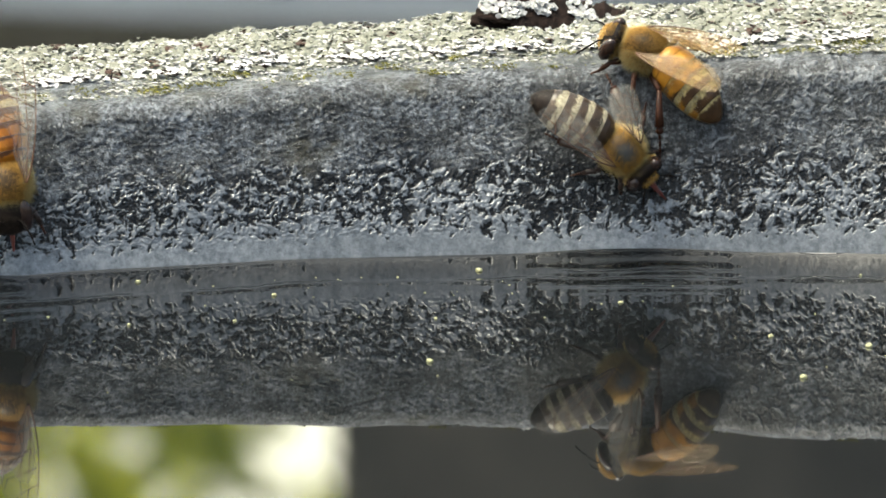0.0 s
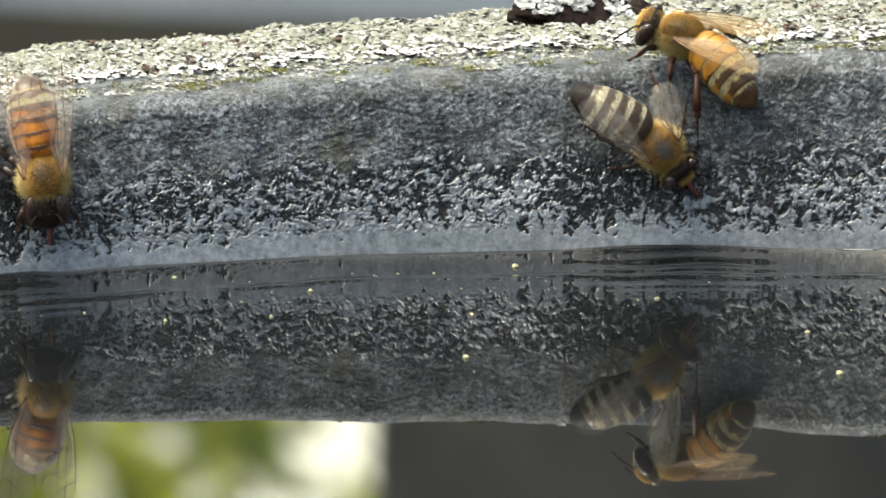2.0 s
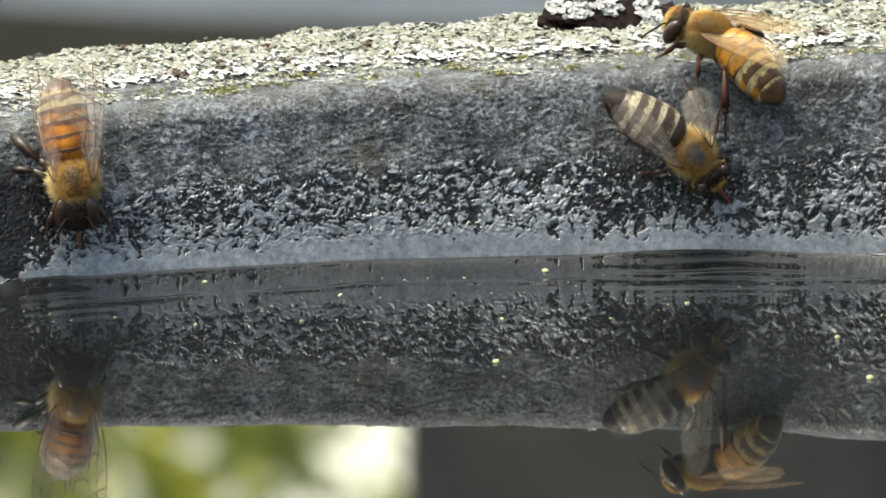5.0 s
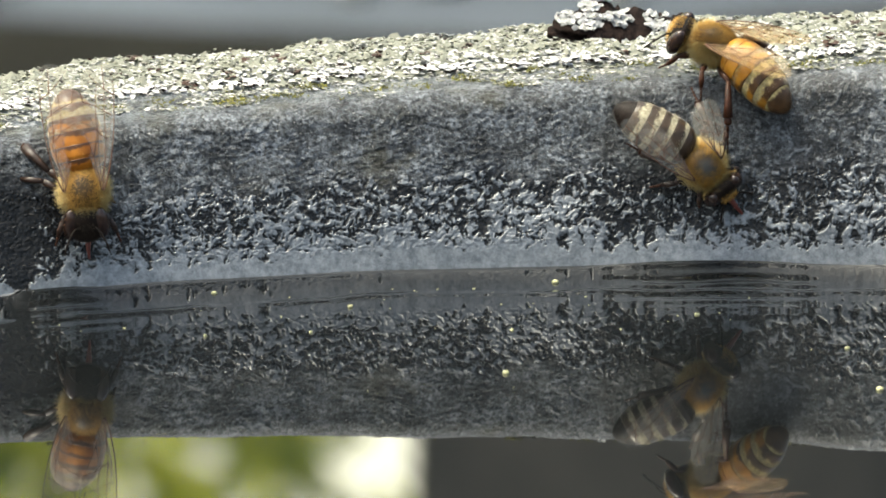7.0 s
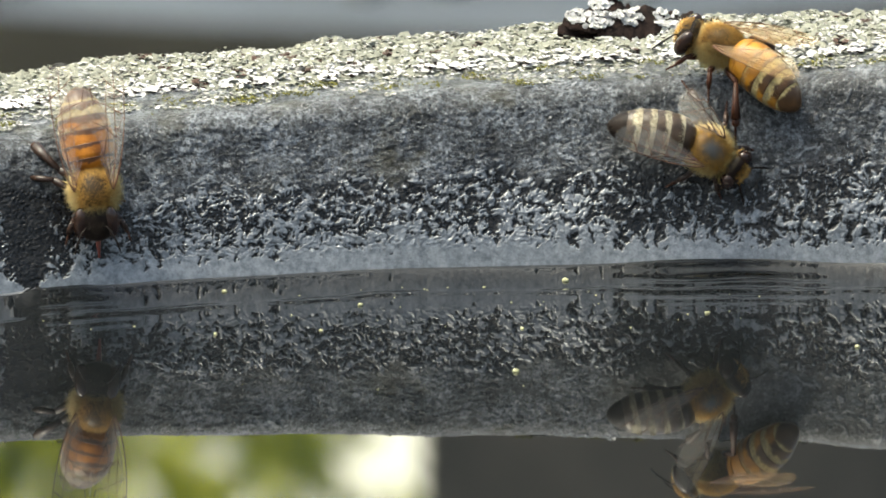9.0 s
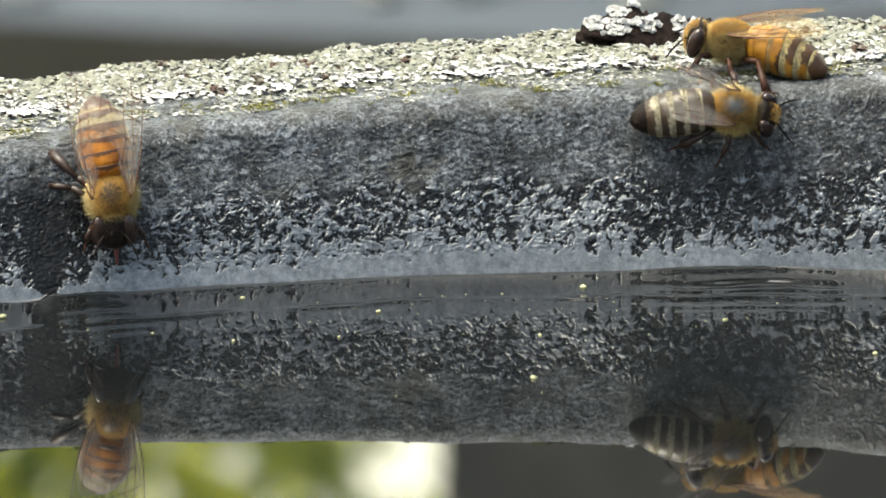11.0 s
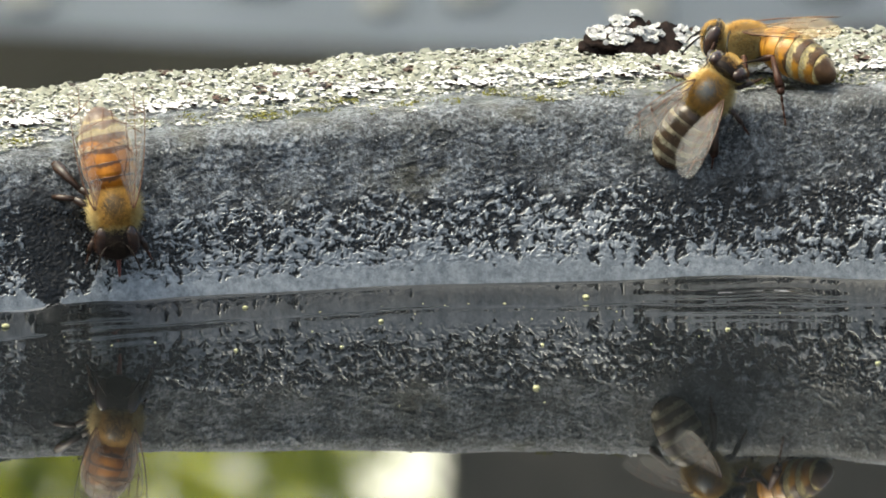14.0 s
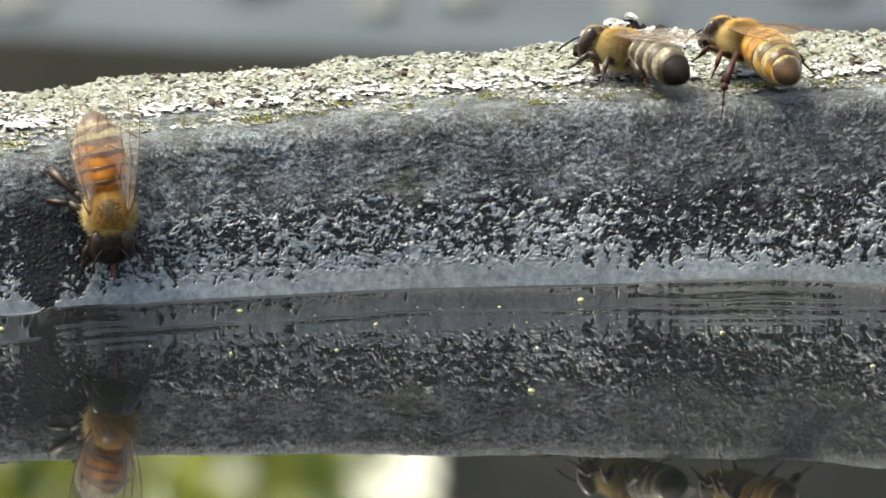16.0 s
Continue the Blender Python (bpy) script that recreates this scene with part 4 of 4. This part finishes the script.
def build_pollen():
    """Specks that float on the water: place, height on the meniscus, and size."""
    rng = random.Random(8)
    first = None
    for x, y, z, r in ((-46.4, -8.5, 0.35, 0.3), (-34.7, -12.0, 0.02, 0.3), (-17.2, -3.7, 0.25, 0.38), (-46.8, -22.8, 0.00, 0.26), (-37.9, -21.3, 0.00, 0.2), (-21.4, -36.0, 0.00, 0.36),
                       (-20.9, -20.4, 0.00, 0.22), (-5.2, -14.6, 0.00, 0.26), (7.3, -26.9, 0.00, 0.28), (9.6, -41.6, 0.00, 0.4), (15.4, -30.6, 0.00, 0.4), (-24.2, -5.7, 0.15, 0.14),
                       (-27.3, -5.9, 0.16, 0.1), (-29.3, -6.5, 0.15, 0.1), (15.6, -4.8, 0.14, 0.16), (-66.6, -15.6, 0.33, 0.42), (-6.8, -15.0, 0.00, 0.12), (-31.2, -6.1, 0.20, 0.1),
                       (-14.6, -8.1, 0.03, 0.1), (-40.5, -15.7, 0.01, 0.1), (-11.7, -20.0, 0.00, 0.1), (-53.7, -20.0, 0.01, 0.14)):
        g = Geo()
        for k in range(rng.choice((1, 1, 2))):
            r = r * 0.85
            g.ellipsoid((rng.uniform(-0.6, 0.6) * r * k, rng.uniform(-0.6, 0.6) * r * k, 0.1 * r), (r, r * rng.uniform(0.7, 1), r * 0.7), 9, 6)
        ob = part("pollen_grain", g, POLLEN, at=pose(x * MM, y * MM, WATER + (z + 0.15 * r) * MM, 0, 0, rng.uniform(0, 360)))
        tagged(ob, "pale yellow pollen speck floating on the water", "pollen", "floating pollen specks")


def build_dust():
    """Tiny pale specks that drift along the foot of the meniscus."""
    rng = random.Random(12)
    for k in range(34):
        s, d = rng.uniform(-66, 24), rng.gauss(7.0, 2.2) if k < 20 else rng.uniform(10, 40)
        r = rng.uniform(0.05, 0.10)
        x, y = (RADIUS - d) * math.sin(s / RADIUS), (RADIUS - d) * math.cos(s / RADIUS) - RADIUS
        g = Geo().ellipsoid((0, 0, 0), (r, r * rng.uniform(0.5, 0.9), r * 0.6), 7, 5)
        ob = part("dust_speck", g, POLLEN, at=pose(x * MM, y * MM, WATER + (float(meniscus(d)) + 0.03) * MM, 0, 0, rng.uniform(0, 360)))
        tagged(ob, "tiny pale dust speck floating on the water", "dust", "floating dust specks")


def build_pebbles():
    rng = random.Random(4)
    for x, y, r in ((-0.093, 3.985, 0.011), (-0.055, 4.0, 0.013), (0.02, 3.97, 0.012), (-0.15, 4.03, 0.014), (-0.25, 3.99, 0.012), (0.10, 4.02, 0.015)):
        g = Geo().ellipsoid((0, 0, 0), (r, r * 0.9, r * 0.55), 16, 10)
        g.v = [tuple(Vector(p) * (1 + 0.25 * noise.noise(Vector(p) * 90 + Vector((x * 50, 0, 0))))) for p in g.v]
        tagged(part("pebble", g, PALE_STONE, unit=1.0, at=pose(x, y, r * 0.45, 0, 0, rng.uniform(0, 360))), "pale rounded pebble lying on the paving", "pebble", "pebbles on the paving")


bath = build_bath()
build_bark()
build_pollen()
build_dust()
build_pebbles()
build_water()
build_surroundings()
build_backdrop()
build_shed()
build_tree(-1.7, 9.0, 5.0, 2.2, 31, 48000, -0.207)
build_tree(4.2, 12.5, 6.0, 2.6, 32, 7000)
build_tree(-4.5, 11.0, 5.5, 2.6, 33, 7000)

drinker, drinker_wings = build_bee("golden honey bee with orange abdomen, drinking head down on wet stone", 1, 4, WING_CLEAR, FUR_GOLD, stout=2.15, long=7.0, thick=1.08, braced=True)
drinker.scale = (1.08, 1.08, 1.08)
set_wings(drinker_wings, (7, 9, 2), (8, 9, 2))
striped, striped_wings = build_bee("dark brown honey bee with pale striped abdomen and grey wings", 2, 0, WING_CLEAR, FUR_GOLD, stout=2.03, long=7.6)
set_wings(striped_wings, (42, 20, 10), (10, 6, 15))
orange, orange_wings = build_bee("orange honey bee with amber wings at the lip of the rim", 3, 3, WING_AMBER, FUR_GOLD, tongue=False, hang=True, thick=0.95, stout=2.15, long=7.6)


def motions():
    """What the bees do: one drinks, one backs off, turns and climbs over the lip, one shuffles along the lip."""
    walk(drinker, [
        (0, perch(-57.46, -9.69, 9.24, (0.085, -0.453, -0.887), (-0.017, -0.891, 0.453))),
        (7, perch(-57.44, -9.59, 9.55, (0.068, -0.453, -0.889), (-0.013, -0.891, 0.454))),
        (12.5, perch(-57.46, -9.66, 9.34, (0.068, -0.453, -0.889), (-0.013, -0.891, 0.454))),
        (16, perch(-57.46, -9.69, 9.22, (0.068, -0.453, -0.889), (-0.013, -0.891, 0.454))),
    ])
    walk(drinker_wings["abdomen"], [(t, waist(yaw, pitch)) for t, yaw, pitch in (
        (0, 7, 7), (7, 8, 7), (12.5, 8, 7), (16, 8, 7))])
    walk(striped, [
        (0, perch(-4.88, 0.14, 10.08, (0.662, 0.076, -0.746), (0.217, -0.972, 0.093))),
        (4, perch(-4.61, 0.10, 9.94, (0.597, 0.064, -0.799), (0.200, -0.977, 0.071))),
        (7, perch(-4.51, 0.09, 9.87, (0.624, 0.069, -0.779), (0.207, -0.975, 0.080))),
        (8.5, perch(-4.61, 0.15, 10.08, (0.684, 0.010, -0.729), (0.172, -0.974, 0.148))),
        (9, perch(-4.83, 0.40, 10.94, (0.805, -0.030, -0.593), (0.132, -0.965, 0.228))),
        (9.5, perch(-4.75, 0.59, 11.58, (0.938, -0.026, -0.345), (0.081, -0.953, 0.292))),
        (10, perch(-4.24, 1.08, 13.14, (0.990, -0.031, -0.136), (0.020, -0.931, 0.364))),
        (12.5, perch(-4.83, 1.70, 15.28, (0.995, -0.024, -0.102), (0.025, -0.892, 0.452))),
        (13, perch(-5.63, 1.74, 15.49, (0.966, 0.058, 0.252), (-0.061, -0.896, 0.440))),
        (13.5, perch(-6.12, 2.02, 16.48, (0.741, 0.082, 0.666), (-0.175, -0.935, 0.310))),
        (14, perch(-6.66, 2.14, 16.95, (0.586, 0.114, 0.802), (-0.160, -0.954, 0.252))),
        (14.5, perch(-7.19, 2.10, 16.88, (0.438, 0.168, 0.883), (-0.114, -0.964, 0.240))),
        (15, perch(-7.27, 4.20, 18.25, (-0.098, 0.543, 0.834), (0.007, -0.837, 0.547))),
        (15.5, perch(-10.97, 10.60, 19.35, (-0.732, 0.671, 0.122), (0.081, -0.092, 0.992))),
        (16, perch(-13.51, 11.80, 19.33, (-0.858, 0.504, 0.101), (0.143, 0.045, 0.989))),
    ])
    walk(striped_wings["abdomen"], [(t, waist(yaw, pitch)) for t, yaw, pitch in (
        (0, 19, -12), (4, 23, -11), (7, 20, -11), (8.5, 24, -8), (9, 26, -4), (9.5, 19, -2), (10, 13, -3), (12.5, 14, -7), (13, 9, -10), (13.5, -2, -23), (14, -1, -21), (14.5, -1, -17), (15, -19, -5), (15.5, -34, -15), (16, -27, 2))])
    key_wings(striped_wings, [
        (0.0, (22, 44, 28), (15, 7, 4)), (8.5, (21, 44, 26), (16, 7, 4)), (9.1, (10, 49, 18), (22, 16, 6)), (9.7, (4, 44, -16), (17, 36, 10)), (10.2, (6, 44, -24), (14, 42, 14)),
        (12.5, (7, 46, -26), (18, 44, 14)), (13.5, (16, 42, -16), (28, 42, 8)), (14.0, (15, 32, 5), (20, 32, 5)), (14.5, (17, 32, 4), (18, 33, 4)), (15.0, (24, 34, 0), (12, 32, 0)), (15.5, (8, 8, -18), (10, 8, -18)), (16.0, (6, 6, -24), (8, 6, -22)),
    ])
    # the tongue folds back under the head when it has drunk
    walk(striped_wings["tongue"], [(0.0, pose(3.3 * MM, 0, 1.35 * MM, 0, -14, 0)), (8.4, pose(3.3 * MM, 0, 1.35 * MM, 0, -14, 0)), (8.9, pose(2.4 * MM, 0, 0.8 * MM, 0, 95, 0)), (16.0, pose(2.4 * MM, 0, 0.8 * MM, 0, 95, 0))])
    key_wings(orange_wings, [
        (0.0, (19, 14, -8), (4, 12, -6)), (9.5, (19, 14, -8), (4, 12, -6)), (10.2, (13, 12, -8), (5, 12, -6)), (12.5, (5, 7, -28), (8, 10, -16)), (14.0, (5, 6, -26), (8, 9, -14)), (15.0, (7, 6, -14), (9, 6, -10)), (16.0, (7, 5, -14), (10, 6, -10)),
    ])
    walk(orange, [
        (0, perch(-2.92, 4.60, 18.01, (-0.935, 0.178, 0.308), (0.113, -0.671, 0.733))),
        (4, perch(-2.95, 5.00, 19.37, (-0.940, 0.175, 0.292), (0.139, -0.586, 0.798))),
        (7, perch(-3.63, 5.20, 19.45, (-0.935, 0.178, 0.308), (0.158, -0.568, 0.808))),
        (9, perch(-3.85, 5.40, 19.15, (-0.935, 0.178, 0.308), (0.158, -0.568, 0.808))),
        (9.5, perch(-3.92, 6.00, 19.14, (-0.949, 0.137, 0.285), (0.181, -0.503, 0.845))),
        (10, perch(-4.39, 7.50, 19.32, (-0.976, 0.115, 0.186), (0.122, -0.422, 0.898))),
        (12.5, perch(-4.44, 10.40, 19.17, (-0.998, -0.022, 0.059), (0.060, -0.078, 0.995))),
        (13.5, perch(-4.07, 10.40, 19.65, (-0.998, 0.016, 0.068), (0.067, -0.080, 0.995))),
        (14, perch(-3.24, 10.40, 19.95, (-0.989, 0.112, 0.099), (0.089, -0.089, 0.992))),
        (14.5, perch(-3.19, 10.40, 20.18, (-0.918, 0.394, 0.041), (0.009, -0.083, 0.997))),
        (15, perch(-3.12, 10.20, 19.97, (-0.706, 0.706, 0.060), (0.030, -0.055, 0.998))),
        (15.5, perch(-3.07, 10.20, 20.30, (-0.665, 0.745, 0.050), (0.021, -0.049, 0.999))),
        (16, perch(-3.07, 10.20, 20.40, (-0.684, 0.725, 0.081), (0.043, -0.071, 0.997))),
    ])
    walk(orange_wings["abdomen"], [(t, waist(yaw, pitch)) for t, yaw, pitch in (
        (0, -22, -11), (4, -30, -3), (7, -25, -3), (9, -23, -1), (9.5, -21, -3), (10, -16, -3), (12.5, -20, -1), (13.5, -24, -1), (14, -27, -3), (14.5, -29, -5), (15, -22, -2), (15.5, -23, -3), (16, -18, -1))])


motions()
